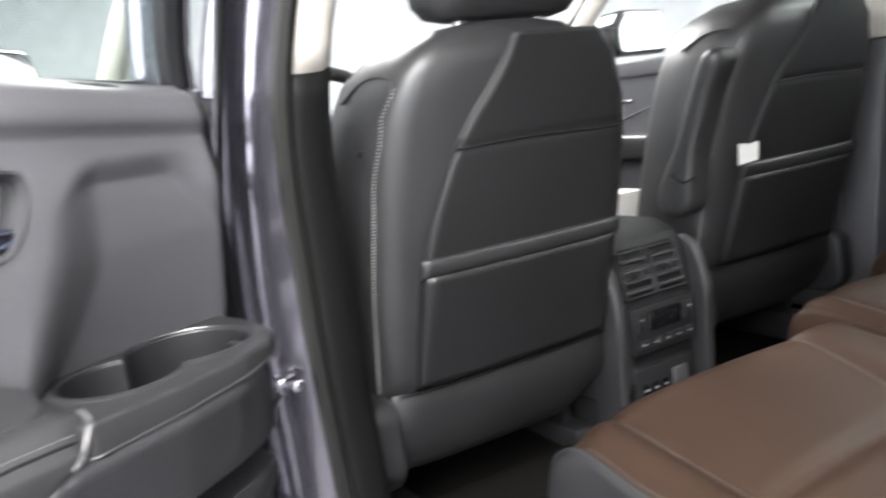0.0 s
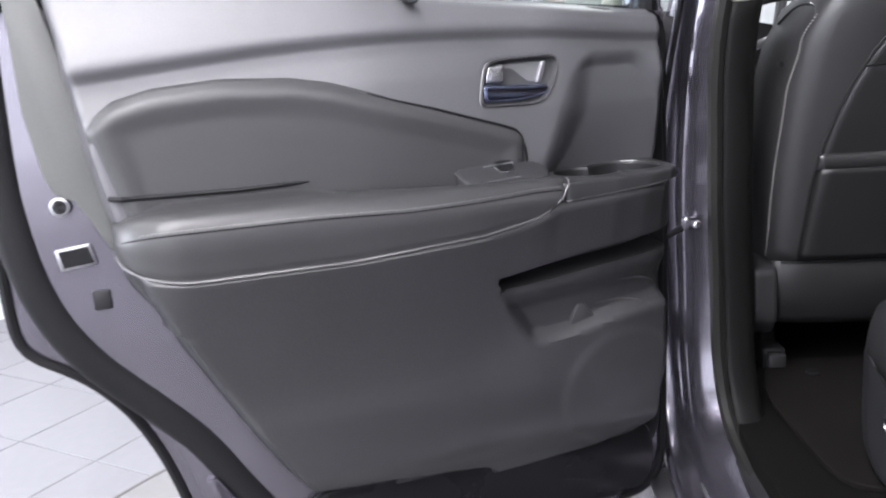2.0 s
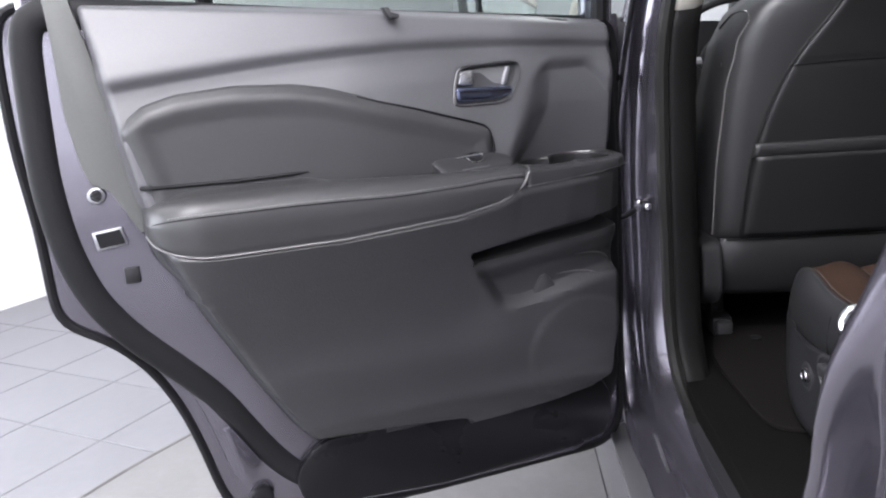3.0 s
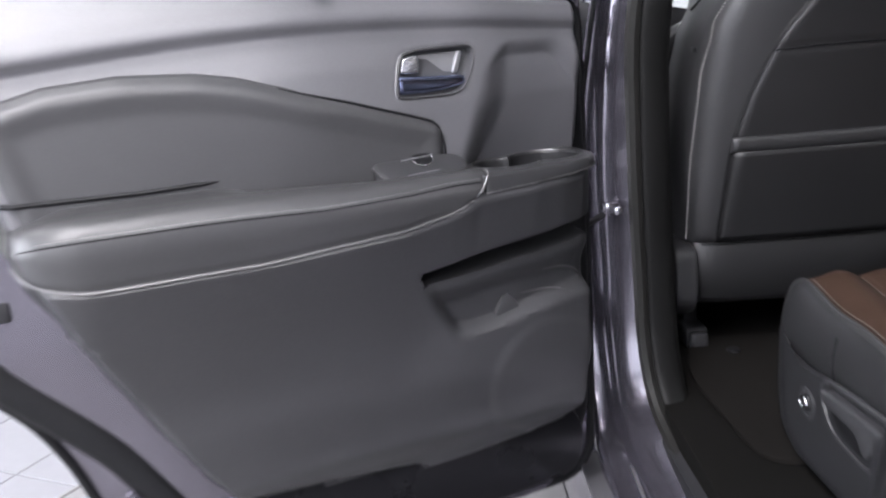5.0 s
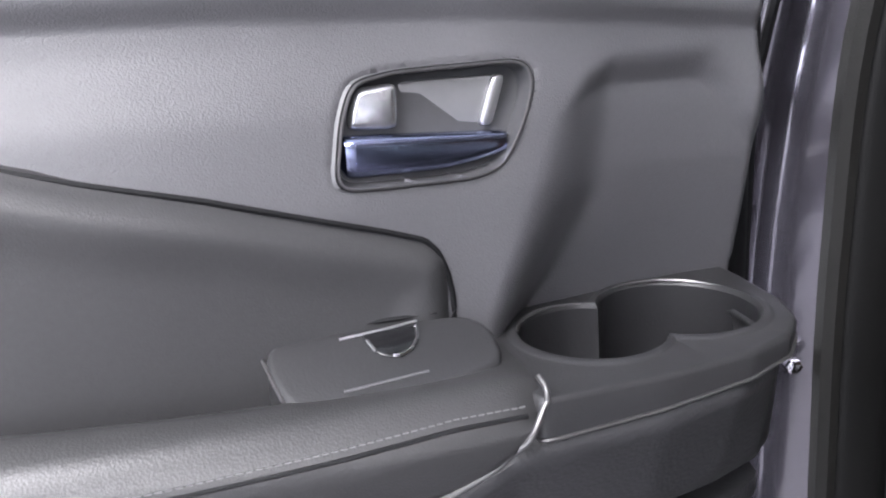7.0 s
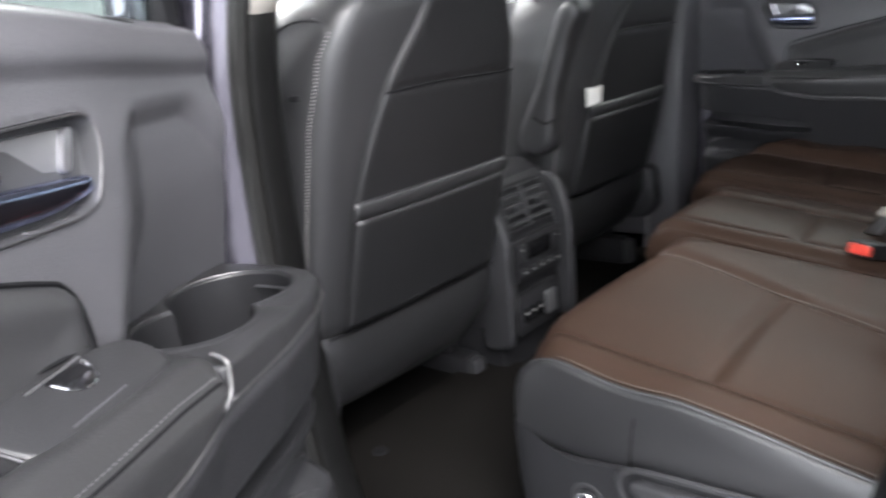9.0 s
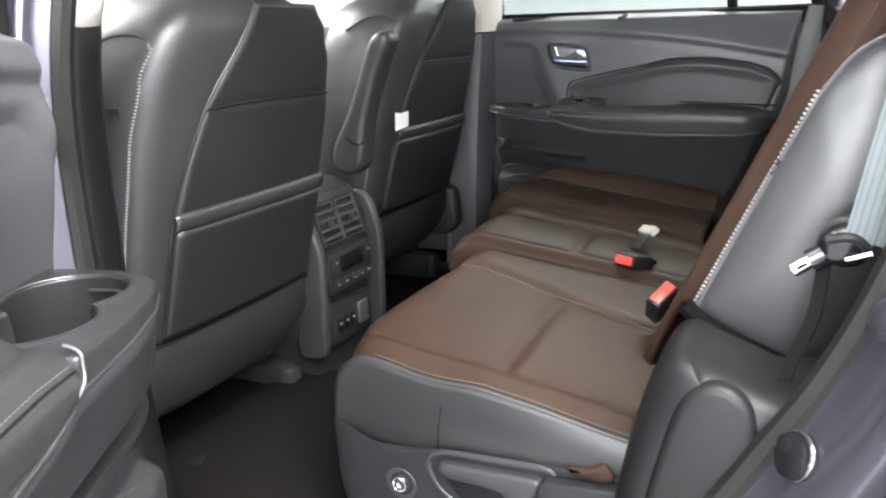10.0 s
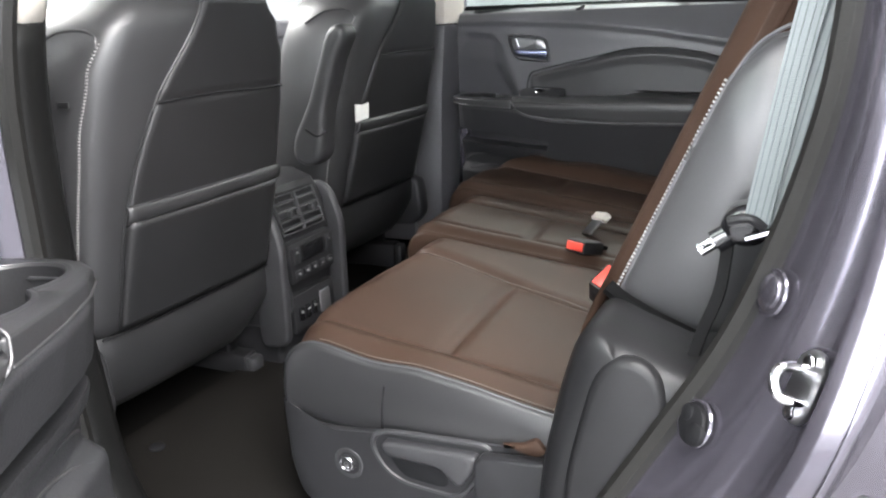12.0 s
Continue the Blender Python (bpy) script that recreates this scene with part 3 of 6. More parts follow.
    # cup holder arm: an outline that ends round, with a double well
    body = [(-0.0155, 0.1165), (-0.03, 0.1165), (-0.09, 0.115), (-0.150, 0.107), (-0.188, 0.093), (-0.212, 0.070), (-0.226, 0.038), (-0.234, -0.012), (-0.240, -0.075), (-0.11, -0.072), (-0.04, -0.035), (-0.005, 0.0), (0.004, 0.05), (0.000, 0.085), (-0.014, 0.108)]
    c0 = (-0.118, 0.026)
    wells = [(-0.1535 - c0[0], 0.026 - c0[1], 0.0525), (-0.0820 - c0[0], 0.042 - c0[1], 0.0460)]
    na = 320
    angles = [2 * math.pi * k / na for k in range(na)]
    outer = [ray_polygon(c0, a, body) for a in angles]
    for _ in range(2):
        outer = [(outer[k - 1] + 2 * outer[k] + outer[(k + 1) % na]) / 4 for k in range(na)]
    hole = [union_radius(a, wells) for a in angles]
    top = 1.177
    def ring(rs, z, grow=0.0):
        return [(c0[0] + (r + grow) * math.cos(a), c0[1] + (r + grow) * math.sin(a), z) for r, a in zip(rs, angles)]
    def ring_z(rs, zf, grow=0.0):
        return [(c0[0] + (r + grow) * math.cos(a), c0[1] + (r + grow) * math.sin(a), zf(c0[0] + (r + grow) * math.cos(a))) for r, a in zip(rs, angles)]
    sill = lambda u: interp(u, CARRY_TOP) + 0.0015
    under = lambda u: sill(u) - 0.004
    rings = [ring_z(outer, under, -0.007), ring_z(outer, under, -0.004), ring_z(outer, sill, -0.0015), ring_z(outer, sill, 0.0), ring(outer, top - 0.0035, 0.0), ring(outer, top - 0.0008, -0.0012), ring(outer, top, -0.0038), ring(hole, top, 0.0085), ring(hole, top + 0.0008, 0.0068), ring(hole, top + 0.0022, 0.0045), ring(hole, top + 0.002, 0.001), ring(hole, top - 0.002, -0.001)]
    # blacker plastic than the holder, to deepen the shade inside the wells
    part("cup_well", loft([ring(hole, top - 0.0015, -0.0012), ring(hole, top - 0.070, -0.004), ring(hole, top - 0.074, -0.010), [(c0[0] + 0.02 * math.cos(a), c0[1] + 0.004 * math.sin(a), top - 0.074) for a in angles]], True, False), PLASTIC_BLACK, door, "deep double cup well, darkened for shade")
    part("cup_holder", loft(rings, True, False), CUP, door, "moulded double cup holder of dark plastic", 50)
    # satin rod in place of the light that the panel's top edge catches
    part("sill_line", tube([(c0[0] + (r + 0.0006) * math.cos(a), c0[1] + (r + 0.0006) * math.sin(a), sill(c0[0] + r * math.cos(a)) - 0.0008) for r, a in list(zip(outer, angles))[16:184] if c0[1] + r * math.sin(a) > 0.0 and c0[0] + r * math.cos(a) < -0.004], 0.0011, 6), STRIP, door, "thin line for the light caught by the edge under the cup holder")
    # bright rods drawn for the highlight on the back edges of both wells
    for (wx_, wy_, wr_), a0_, a1_ in ((wells[0], -2.75, -1.15), (wells[1], -1.90, -0.35)):
        arc = [(c0[0] + wx_ + wr_ * math.cos(a_), c0[1] + wy_ + wr_ * math.sin(a_), top + 0.0018) for a_ in [a0_ + (a1_ - a0_) * k_ / 24 for k_ in range(25)]]
        part("well_highlight", tube(arc, lambda s_: 0.0005 + 0.0011 * math.sin(math.pi * s_), 6), STRIP, door, "bright line for the highlight on the well edge")
    # floor of the small well stands higher
    part("well_step", disc((c0[0] + wells[1][0], c0[1] + wells[1][1], top - 0.0715), 0.0365, 0.012, "z", 28, 0.002), PLASTIC_LOW, door)
    # window switch plate
    def on_plate(a, b, h=0.0):
        return (a, b, 1.1845 + 0.45 * (0.090 - b) + h)
    plate = soft_loop([(0.119, 0.056), (0.114, 0.0475), (0.105, 0.0462), (0.0, 0.0462), (-0.012, 0.055), (-0.010, 0.086), (0.050, 0.095), (0.107, 0.096)], 900)
    part("switch_plate", prism(plate, -0.032, 0.0, on_plate, 0.004, 3), CUP, door, "raised window switch plate")
    part("plate_edge", tube([on_plate(0.1175, 0.056, -0.0025), on_plate(0.1130, 0.074, -0.0025), on_plate(0.1085, 0.090, -0.0030)], 0.0012, 6), STRIP, door, "thin bright edge")
    part("plate_groove", tube([on_plate(0.1175, 0.0495, -0.002), on_plate(0.108, 0.0452, -0.0005), on_plate(0.06, 0.0440, 0.0), on_plate(0.018, 0.0440, 0.0)], 0.0018, 6), RUBBER, door, "dark groove behind the switch plate")
    scoop = [(0.034, 0.052)] + [(0.048 + 0.0155 * math.cos(q), 0.052 + 0.019 * math.sin(q)) for q in [math.pi * k / 12 for k in range(13)]]
    sw = part("window_switch", prism(scoop[1:], 0.0002, 0.0012, lambda a, b, h: on_plate(a, b, h), 0.0004), GLOSS_BLACK, door, "black scooped window switch")
    part("switch_line", tube([on_plate(0.076, 0.054, 0.001), on_plate(0.050, 0.0515, 0.001), on_plate(0.031, 0.049, 0.001)], 0.0008, 6), SATIN, sw, "thin bright line")
    part("switch_tip", tube([on_plate(0.048 + 0.0155 * math.cos(q), 0.052 + 0.019 * math.sin(q), 0.0012) for q in [math.pi * (1.0 - 0.55 * k / 10) for k in range(11)]], 0.0011, 6), CHROME, sw, "chrome switch edge")
    part("switch_mark", tube([on_plate(0.0615, 0.058, 0.0014), on_plate(0.0585, 0.066, 0.0014)], 0.0011, 6), CHROME, sw)
    part("switch_line", tube([on_plate(0.080, 0.087, 0.0004), on_plate(0.034, 0.083, 0.0004)], 0.0008, 6), PLASTIC, sw)
    # inside handle: bowl, bezel, lever and lock tab
    hb = BEZEL
    hc = (0.003, 1.311)
    def hb_ring(k, n, gain=0.0):
        return [(hc[0] + (a - hc[0]) * k, n + bow(a) + 0.006 - 0.10 * (b - 1.311), hc[1] + (b - hc[1]) * k) for a, b in hb]
    def round_ring(k, dn):
        pts = [(hc[0] + (a - hc[0]) * k, hc[1] + (b - hc[1]) * k) for a, b in hb]
        return [(a, trim_n(a, b, False) + dn, b) for a, b in pts]
    bowl = loft([round_ring(1.010, -0.008), round_ring(1.008, 0.0046), round_ring(0.998, 0.0060), round_ring(0.982, 0.0058), round_ring(0.968, 0.0030), hb_ring(0.945, 0.016), hb_ring(0.90, 0.004), hb_ring(0.60, -0.006)])
    part("handle_surround", loft([round_ring(1.014, -0.012), round_ring(1.016, 0.0042), round_ring(1.022, 0.0052), round_ring(1.040, 0.0046), round_ring(1.066, 0.0024), round_ring(1.10, 0.0006), round_ring(1.11, -0.002)], True, False), PLASTIC, door, "", 60)
    handle = part("door_handle", bowl, BOWL, door, "recessed inside door handle in dark bowl", 50)
    part("bezel_gap", tube(round_ring(1.012, 0.0046), 0.0010, 6, True, up=(0, 1, 0)), RUBBER, handle)
    # the bezel's edge highlight, drawn as a thin satin ring
    part("bezel_line", tube(round_ring(0.990, 0.0062), 0.0009, 6, True, up=(0, 1, 0)), STRIP, handle, "thin bright line for the highlight on the bezel")
    lever = []
    for k in range(33):
        q = k / 32
        u = 0.0635 - 0.1010 * q
        zt = 1.3085 - 0.0050 * q
        zb = 1.2842 + 0.0035 * max(0.0, 1 - q / 0.06) ** 2 + 0.0085 * max(0.0, (q - 0.45) / 0.55) ** 2.0
        end = math.sqrt(max(0.0, 1 - max(0.0, (0.06 - q) / 0.06, (q - 0.95) / 0.05) ** 2))
        mid, h = (zt + zb) / 2, (zt - zb) / 2 * (0.75 + 0.25 * end)
        d = 0.0085 * (0.3 + 0.7 * end)
        lever.append([(u, 0.0240 - 0.004 * q + d * math.copysign(abs(math.cos(a)) ** 0.7, math.cos(a)), mid + h * math.copysign(abs(math.sin(a)) ** 0.55, math.sin(a))) for a in (2 * math.pi * j / 32 for j in range(32))])
    part("lever", loft(lever), DARK_CHROME, handle, "polished chrome pull lever")
    tab = soft_loop([(0.052, 1.333), (0.028, 1.335), (0.0285, 1.3095), (0.058, 1.3105), (0.0565, 1.320)], 2600)
    part("lock_tab", prism(tab, 0.008, 0.027, lambda a, b, h: (a, h, b), 0.004, 3), SATIN, handle, "silver lock tab")
    part("handle_plate", prism(soft_loop([(0.0265, 1.335), (-0.038, 1.3355), (-0.029, 1.3065), (0.0265, 1.3085)], 2600), 0.002, 0.015, lambda a, b, h: (a, h, b), 0.003), PLATE, handle, "grey plate inside the bowl")
    part("handle_blade", prism(soft_loop([(-0.030, 1.3355), (-0.039, 1.336), (-0.0295, 1.306), (-0.0205, 1.3065)], 2600), 0.004, 0.0190, lambda a, b, h: (a, h, b), 0.002), SATIN, handle, "silver blade inside the bowl")
    # pocket divider, and satin arcs that draw the glint on the bottle rest
    part("pocket_divider", prism([(-0.042, 0.950), (-0.052, 0.975), (-0.060, 0.988), (-0.070, 0.990), (-0.084, 0.972), (-0.100, 0.952)], -0.01, 0.0525, lambda a, b, h: (a, h, b), 0.004), PLASTIC_LOW, door, "plastic divider in the map pocket")
    for line in ([(-0.122, 1.018), (-0.150, 1.0165), (-0.173, 1.0105), (-0.188, 1.0015), (-0.195, 0.991)], [(-0.090, 0.985), (-0.127, 0.9845), (-0.155, 0.980), (-0.174, 0.975)]):
        part("rest_glint", tube(spline([(a, panel_n(a, b) + 0.0050, b) for a, b in line], 22), lambda s_: 0.0007 + 0.0016 * math.sin(math.pi * s_), 6), STRIP, door, "bright arc for the glint on the bottle rest")
    # sunshade hook on the belt line
    part("shade_hook", prism([(0.172, 1.433), (0.167, 1.424), (0.161, 1.417), (0.148, 1.417), (0.148, 1.422), (0.160, 1.426), (0.164, 1.433)], 0.028, 0.048, lambda a, b, h: (a, h, b), 0.0015), PLASTIC_LOW, door, "small black sunshade hook")
    # bottom cover under the trim
    part("service_cover", rbox(0.035, 0.225, 0.010, 0.0225, 0.748, 0.770, 0.003), PLASTIC_BLACK, door)
    # steel shell
    inner = soft_loop(INNER, 320)
    skin = soft_loop(SKIN, 320)
    zs_ = [0.757 + 0.585 * k / 12 for k in range(13)]
    hole_line = [(interp(z, TRIM_LEFT), z) for z in zs_] + [(interp(z, TRIM_RIGHT), z) for z in reversed(zs_)]
    sc, ns = (0.16, 1.06), 220
    rays = [2 * math.pi * k / ns for k in range(ns)]
    ro_, rh_ = [ray_polygon(sc, a, inner) for a in rays], [ray_polygon(sc, a, hole_line) - (0.022 if math.cos(a) > -0.3 else 0.002) for a in rays]
    def sring(rs, n, d=0.0):
        return [(sc[0] + (r + d) * math.cos(a), max(n - hinge_back(sc[0] + (r + d) * math.cos(a)), -0.098), sc[1] + (r + d) * math.sin(a)) for r, a in zip(rs, rays)]
    shell = part("door_shell", loft([sring(ro_, -0.095), sring(ro_, -0.026), sring(ro_, -0.017, -0.003), sring(ro_, -0.014, -0.010), sring(rh_, -0.014), sring(rh_, -0.09)], True, False), PAINT, door, "metallic grey painted door shell")
    # dark sheet laid over the shell, whose paint faces down into shade
    part("shell_shade", prism(soft_loop([(0.385, 0.700), (0.33, 0.752), (0.10, 0.744), (-0.16, 0.738), (-0.20, 0.76), (-0.222, 0.70), (-0.205, 0.635), (0.12, 0.616), (0.37, 0.632)], 500), -0.013, 0.004, lambda a, b, h: (a, h, b), 0.006), SHELL_SHADE, door, "dark glossy sheet for the shaded shell below the trim")
    part("outer_skin", prism(skin, -0.135, -0.090, lambda a, b, h: (a, h, b), 0.006, 2), PAINT, door, "metallic grey outer door skin")
    part("door_seal", tube([(a, -0.022 - hinge_back(a), b) for a, b in soft_loop([(0.656, 1.455), (0.662, 1.37), (0.668, 1.22), (0.658, 1.122), (0.636, 1.046), (0.598, 0.986), (0.544, 0.928), (0.484, 0.860), (0.437, 0.775), (0.392, 0.705), (0.335, 0.662), (0.12, 0.628), (-0.225, 0.640), (-0.254, 0.70), (-0.262, 0.9), (-0.264, 1.15), (-0.256, 1.372)], 320)], 0.024, 12, True, 0.62, (0, 1, 0)), RUBBER, door, "thick black rubber door seal")
    part("edge_strip", tube([(a, -0.092, b) for a, b in skin], 0.008, 8, True, up=(0, 1, 0)), RUBBER, door, "black edge strip")
    part("corner_plate", prism([(0.629, 1.47), (0.596, 1.47), (0.580, 1.39), (0.562, 1.275), (0.545, 1.19), (0.530, 1.138), (0.556, 1.139), (0.574, 1.178), (0.588, 1.204), (0.610, 1.216), (0.618, 1.240), (0.628, 1.315), (0.627, 1.41)], -0.016, -0.004, lambda a, b, h: (a, h, b), 0.003), COVER, door, "pale grey plastic cover beside the trim")
    part("screw", disc((0.606, -0.016, 1.199), 0.0125, 0.0085, "y", 16, 0.002), STEEL, door, "round steel screw")
    part("screw_socket", disc((0.606, -0.0105, 1.199), 0.0085, 0.003, "y", 12), RUBBER, door)
    latch = part("latch", prism([(0.574, 1.122), (0.618, 1.118), (0.622, 1.146), (0.580, 1.150)], -0.020, -0.0095, lambda a, b, h: (a, h, b), 0.002), STEEL, door, "zinc latch plate")
    part("latch_slot", prism([(0.5780, 1.1255), (0.6135, 1.1220), (0.6170, 1.1430), (0.5830, 1.1465)], -0.012, -0.0080, lambda a, b, h: (a, h, b)), RUBBER, latch)
    part("rubber_plug", rbox(0.566, 0.588, -0.016, -0.010, 1.062, 1.088, 0.003), PLASTIC_BLACK, door)
    part("lower_bracket", prism([(0.485, 0.800), (0.470, 0.800), (0.432, 0.735), (0.452, 0.700), (0.462, 0.705)], -0.016, -0.006, lambda a, b, h: (a, h, b), 0.003), PAINT, door)
    part("bump_stop", disc((0.440, -0.016, 0.668), 0.020, 0.016, "y", 18, 0.004), RUBBER, door, "round rubber stop")
    # window frame and glass
    frame_line = spline([(0.645, 0, 1.46), (0.628, 0, 1.58), (0.585, 0, 1.72), (0.50, 0, 1.83), (0.30, 0, 1.885), (0.0, 0, 1.90), (-0.16, 0, 1.89), (-0.225, 0, 1.85), (-0.245, 0, 1.65), (-0.252, 0, 1.40)], 60)
    part("window_frame", tube([(p.x, -0.085 + lean(p.z), p.z) for p in frame_line], 0.030, 10, False, 1.0, (0, 1, 0)), PAINT, door, "grey window frame with black seal")
    part("frame_seal", tube([(p.x * 0.955, -0.050 + lean(p.z), 1.40 + (p.z - 1.40) * 0.965) for p in frame_line], 0.014, 8, False, 1.0, (0, 1, 0)), RUBBER, door, "black window channel")
    part("glass_divider", tube([(0.420, -0.062 + lean(1.40), 1.40), (0.405, -0.062 + lean(1.86), 1.86)], 0.013, 8, False, 1.0, (0, 1, 0)), RUBBER, door, "black quarter glass divider")
    pane = [(0.405, 1.40), (0.398, 1.862), (0.30, 1.872), (0.0, 1.888), (-0.16, 1.878), (-0.215, 1.84), (-0.236, 1.65), (-0.240, 1.39)]
    g = part("window_glass", prism(pane, -0.064, -0.060, lambda a, b, h: (a, h + lean(b), b)), GLASS_TINT, door, "tinted side window glass")
    g.visible_shadow = False
    pane = [(0.425, 1.40), (0.412, 1.855), (0.50, 1.815), (0.575, 1.71), (0.615, 1.58), (0.632, 1.45)]
    g = part("quarter_glass", prism(pane, -0.064, -0.060, lambda a, b, h: (a, h + lean(b), b)), GLASS_TINT, door, "tinted quarter glass")
    g.visible_shadow = False
    part("belt_strip", tube([(-0.235, -0.045, belt_z(-0.235) - 0.013), (0.2, -0.045, belt_z(0.2) - 0.011), (0.60, -0.045, belt_z(0.6) - 0.011)], 0.013, 8), RUBBER, door, "black belt line seal")
    FLIP[0] = False
    return door


DOOR_LEFT = Matrix(((-0.92499, 0.38, 0, -1.081), (-0.38, -0.92499, 0, 0.995), (0, 0, 1, 0), (0, 0, 0, 1)))
DOOR_RIGHT = Matrix(((0, -1, 0, 0.75), (1, 0, 0, 1.10), (0, 0, 1, 0), (0, 0, 0, 1)))
build_door("door_1", DOOR_LEFT, "wide open grey rear car door with charcoal trim", False, "rear doors")
build_door("door_2", DOOR_RIGHT, "closed grey rear car door on the far side", True, "rear doors")
# ---------------------------------------------------------------- car body
# Opening of the left rear door: the seal line and the outer edge of the jamb.
SEAL = [(-0.62, 1.12, 1.86), (-0.7, 1.18, 1.62), (-0.752, 1.225, 1.39), (-0.752, 1.25, 1.15), (-0.745, 1.25, 0.92), (-0.742, 1.235, 0.78), (-0.735, 1.18, 0.68), (-0.725, 1.05, 0.635), (-0.72, 0.85, 0.625), (-0.71, 0.68, 0.635), (-0.7, 0.615, 0.72), (-0.692, 0.548, 0.86), (-0.688, 0.477, 0.985), (-0.688, 0.415, 1.1), (-0.688, 0.369, 1.232), (-0.688, 0.345, 1.37), (-0.66, 0.345, 1.6), (-0.61, 0.43, 1.8), (-0.58, 0.75, 1.87)]
EDGE = [(-0.7, 1.2, 1.92), (-0.765, 1.235, 1.62), (-0.805, 1.26, 1.39), (-0.835, 1.285, 1.15), (-0.835, 1.285, 0.92), (-0.835, 1.27, 0.78), (-0.835, 1.2, 0.64), (-0.83, 1.05, 0.585), (-0.83, 0.85, 0.575), (-0.82, 0.66, 0.58), (-0.81, 0.52, 0.64), (-0.790, 0.462, 0.8), (-0.788, 0.404, 0.95), (-0.796, 0.361, 1.07), (-0.768, 0.33, 1.19), (-0.748, 0.312, 1.35), (-0.72, 0.29, 1.6), (-0.67, 0.36, 1.88), (-0.66, 0.75, 1.95)]
NL = 140
seal_loop, edge_loop = spline(SEAL, NL, True), spline(EDGE, NL, True)
CENTRE = Vector((-0.75, 0.82, 1.2))


def outward(p, d):
    """Moves p away from the middle of the opening, in the side plane."""
    w = p - CENTRE
    w.x = 0
    w.normalize()
    return p + w * d


body = thing("car_body", pose(0, 0.8, 0), "dark metallic grey car body with open doorway", "car", "", "structure")


def body_part(name, bm, mat, label="", sharp=38):
    for v in bm.verts:
        v.co.y -= 0.8
    return part(name, bm, mat, body, label, sharp)


def between(k, f, d=0.0, dx=0.0):
    p = seal_loop[k].lerp(edge_loop[k], f)
    p = outward(p, d)
    return (p.x + dx, p.y, p.z)


rows = [(0.0, 0.0), (0.10, 0.000), (0.22, 0.000), (0.46, 0.0005), (0.49, 0.003), (0.52, 0.012), (0.55, 0.020), (0.60, 0.023), (0.75, 0.024), (0.88, 0.020), (0.93, 0.007), (0.96, -0.001), (1.0, 0.0), (1.03, 0.006), (1.04, 0.018)]
jamb = loft([[between(k, f, d) for k in range(NL)] for f, d in rows], True, False)
body_part("door_jamb", jamb, PAINT, "metallic grey painted door jamb", 50)
body_part("opening_seal", tube([outward(p, -0.006) + Vector((0.008, 0, 0)) for p in seal_loop], 0.013, 8, True, up=(1, 0, 0)), OPEN_SEAL, "black rubber doorway seal")
front_ks = [k for k in range(NL) if seal_loop[k].y > 1.15 and 0.70 < seal_loop[k].z < 1.84]
body_part("jamb_bead", tube([Vector(between(k, 0.98, 0.002)) for k in sorted(front_ks, key=lambda k: seal_loop[k].z)], 0.005, 6, up=(1, 0, 0)), RUBBER, "thin black sealing bead")

# inner trim of the opening: light above the belt, dark below
TR = [(0.014, -0.004), (0.030, -0.008), (0.055, -0.004), (0.072, 0.012), (0.078, 0.05), (0.080, 0.13)]


def trim_strip(ks, name, mat, label):
    bm = bmesh.new()
    vs = []
    for k in ks:
        p = seal_loop[k % NL]
        vs.append([bm.verts.new(outward(p, d) + Vector((dx, 0, 0))) for dx, d in TR])
    for a, b in zip(vs, vs[1:]):
        for j in range(len(TR) - 1):
            bm.faces.new((a[j], b[j], b[j + 1], a[j + 1]))
    bmesh.ops.recalc_face_normals(bm, faces=bm.faces)
    solid(body_part(name, bm, mat, label, 60), 0.004)


kb = max(k for k in range(30) if seal_loop[k].z > 1.388)
kc = min(k for k in range(90, NL) if seal_loop[k].z > 1.40 and seal_loop[k].y < 0.6)
trim_strip(range(kb, kc + 1), "lower_pillar_trim", PILLAR, "dark plastic pillar and sill trim, darkened further for shade")
trim_strip(range(kc, NL + kb + 1), "upper_pillar_trim", BEIGE, "light beige upper pillar trim")

# door check strap with its bracket, striker and plugs
body_part("check_strap", tube([(-0.920, 1.118, 1.012), (-0.86, 1.185, 1.022), (-0.790, 1.258, 1.034)], 0.0075, 8, flat=0.6), RUBBER, "black door check strap")
body_part("strap_bracket", rbox(-0.800, -0.772, 1.240, 1.264, 1.030, 1.054, 0.004), PAINT, "painted bracket with bolts")
body_part("strap_bolt", disc((-0.776, 1.230, 1.041), 0.0078, 0.012, "y", 6, 0.002), CHROME, "bright steel bolt")
body_part("strap_bolt", disc((-0.792, 1.233, 1.050), 0.0064, 0.009, "y", 6, 0.002), CHROME, "bright steel bolt")
body_part("upper_hinge", rbox(-0.875, -0.845, 1.235, 1.275, 1.335, 1.375, 0.006), PAINT, "painted door hinge")
body_part("hinge_bolt", disc((-0.852, 1.222, 1.385), 0.010, 0.016, "y", 6, 0.002), CHROME, "bright hinge bolt")
body_part("lower_hinge", rbox(-0.875, -0.845, 1.235, 1.275, 0.80, 0.86, 0.006), PAINT, "painted door hinge")
body_part("wiring_boot", tube(spline([(-0.838, 1.262, 1.30), (-0.86, 1.24, 1.27), (-0.90, 1.22, 1.26)], 10), lambda s: 0.016 + 0.003 * math.cos(s * 40), 10), RUBBER, "rubber wiring boot")

# shell panels
def quad_panel(name, pts, mat, label, t=0.01, n=8):
    a, b, c, d = [Vector(p) for p in pts]
    o = body_part(name, sheet(n, n, lambda s, q: a.lerp(b, s).lerp(d.lerp(c, s), q)), mat, label)
    return solid(o, t, 0)


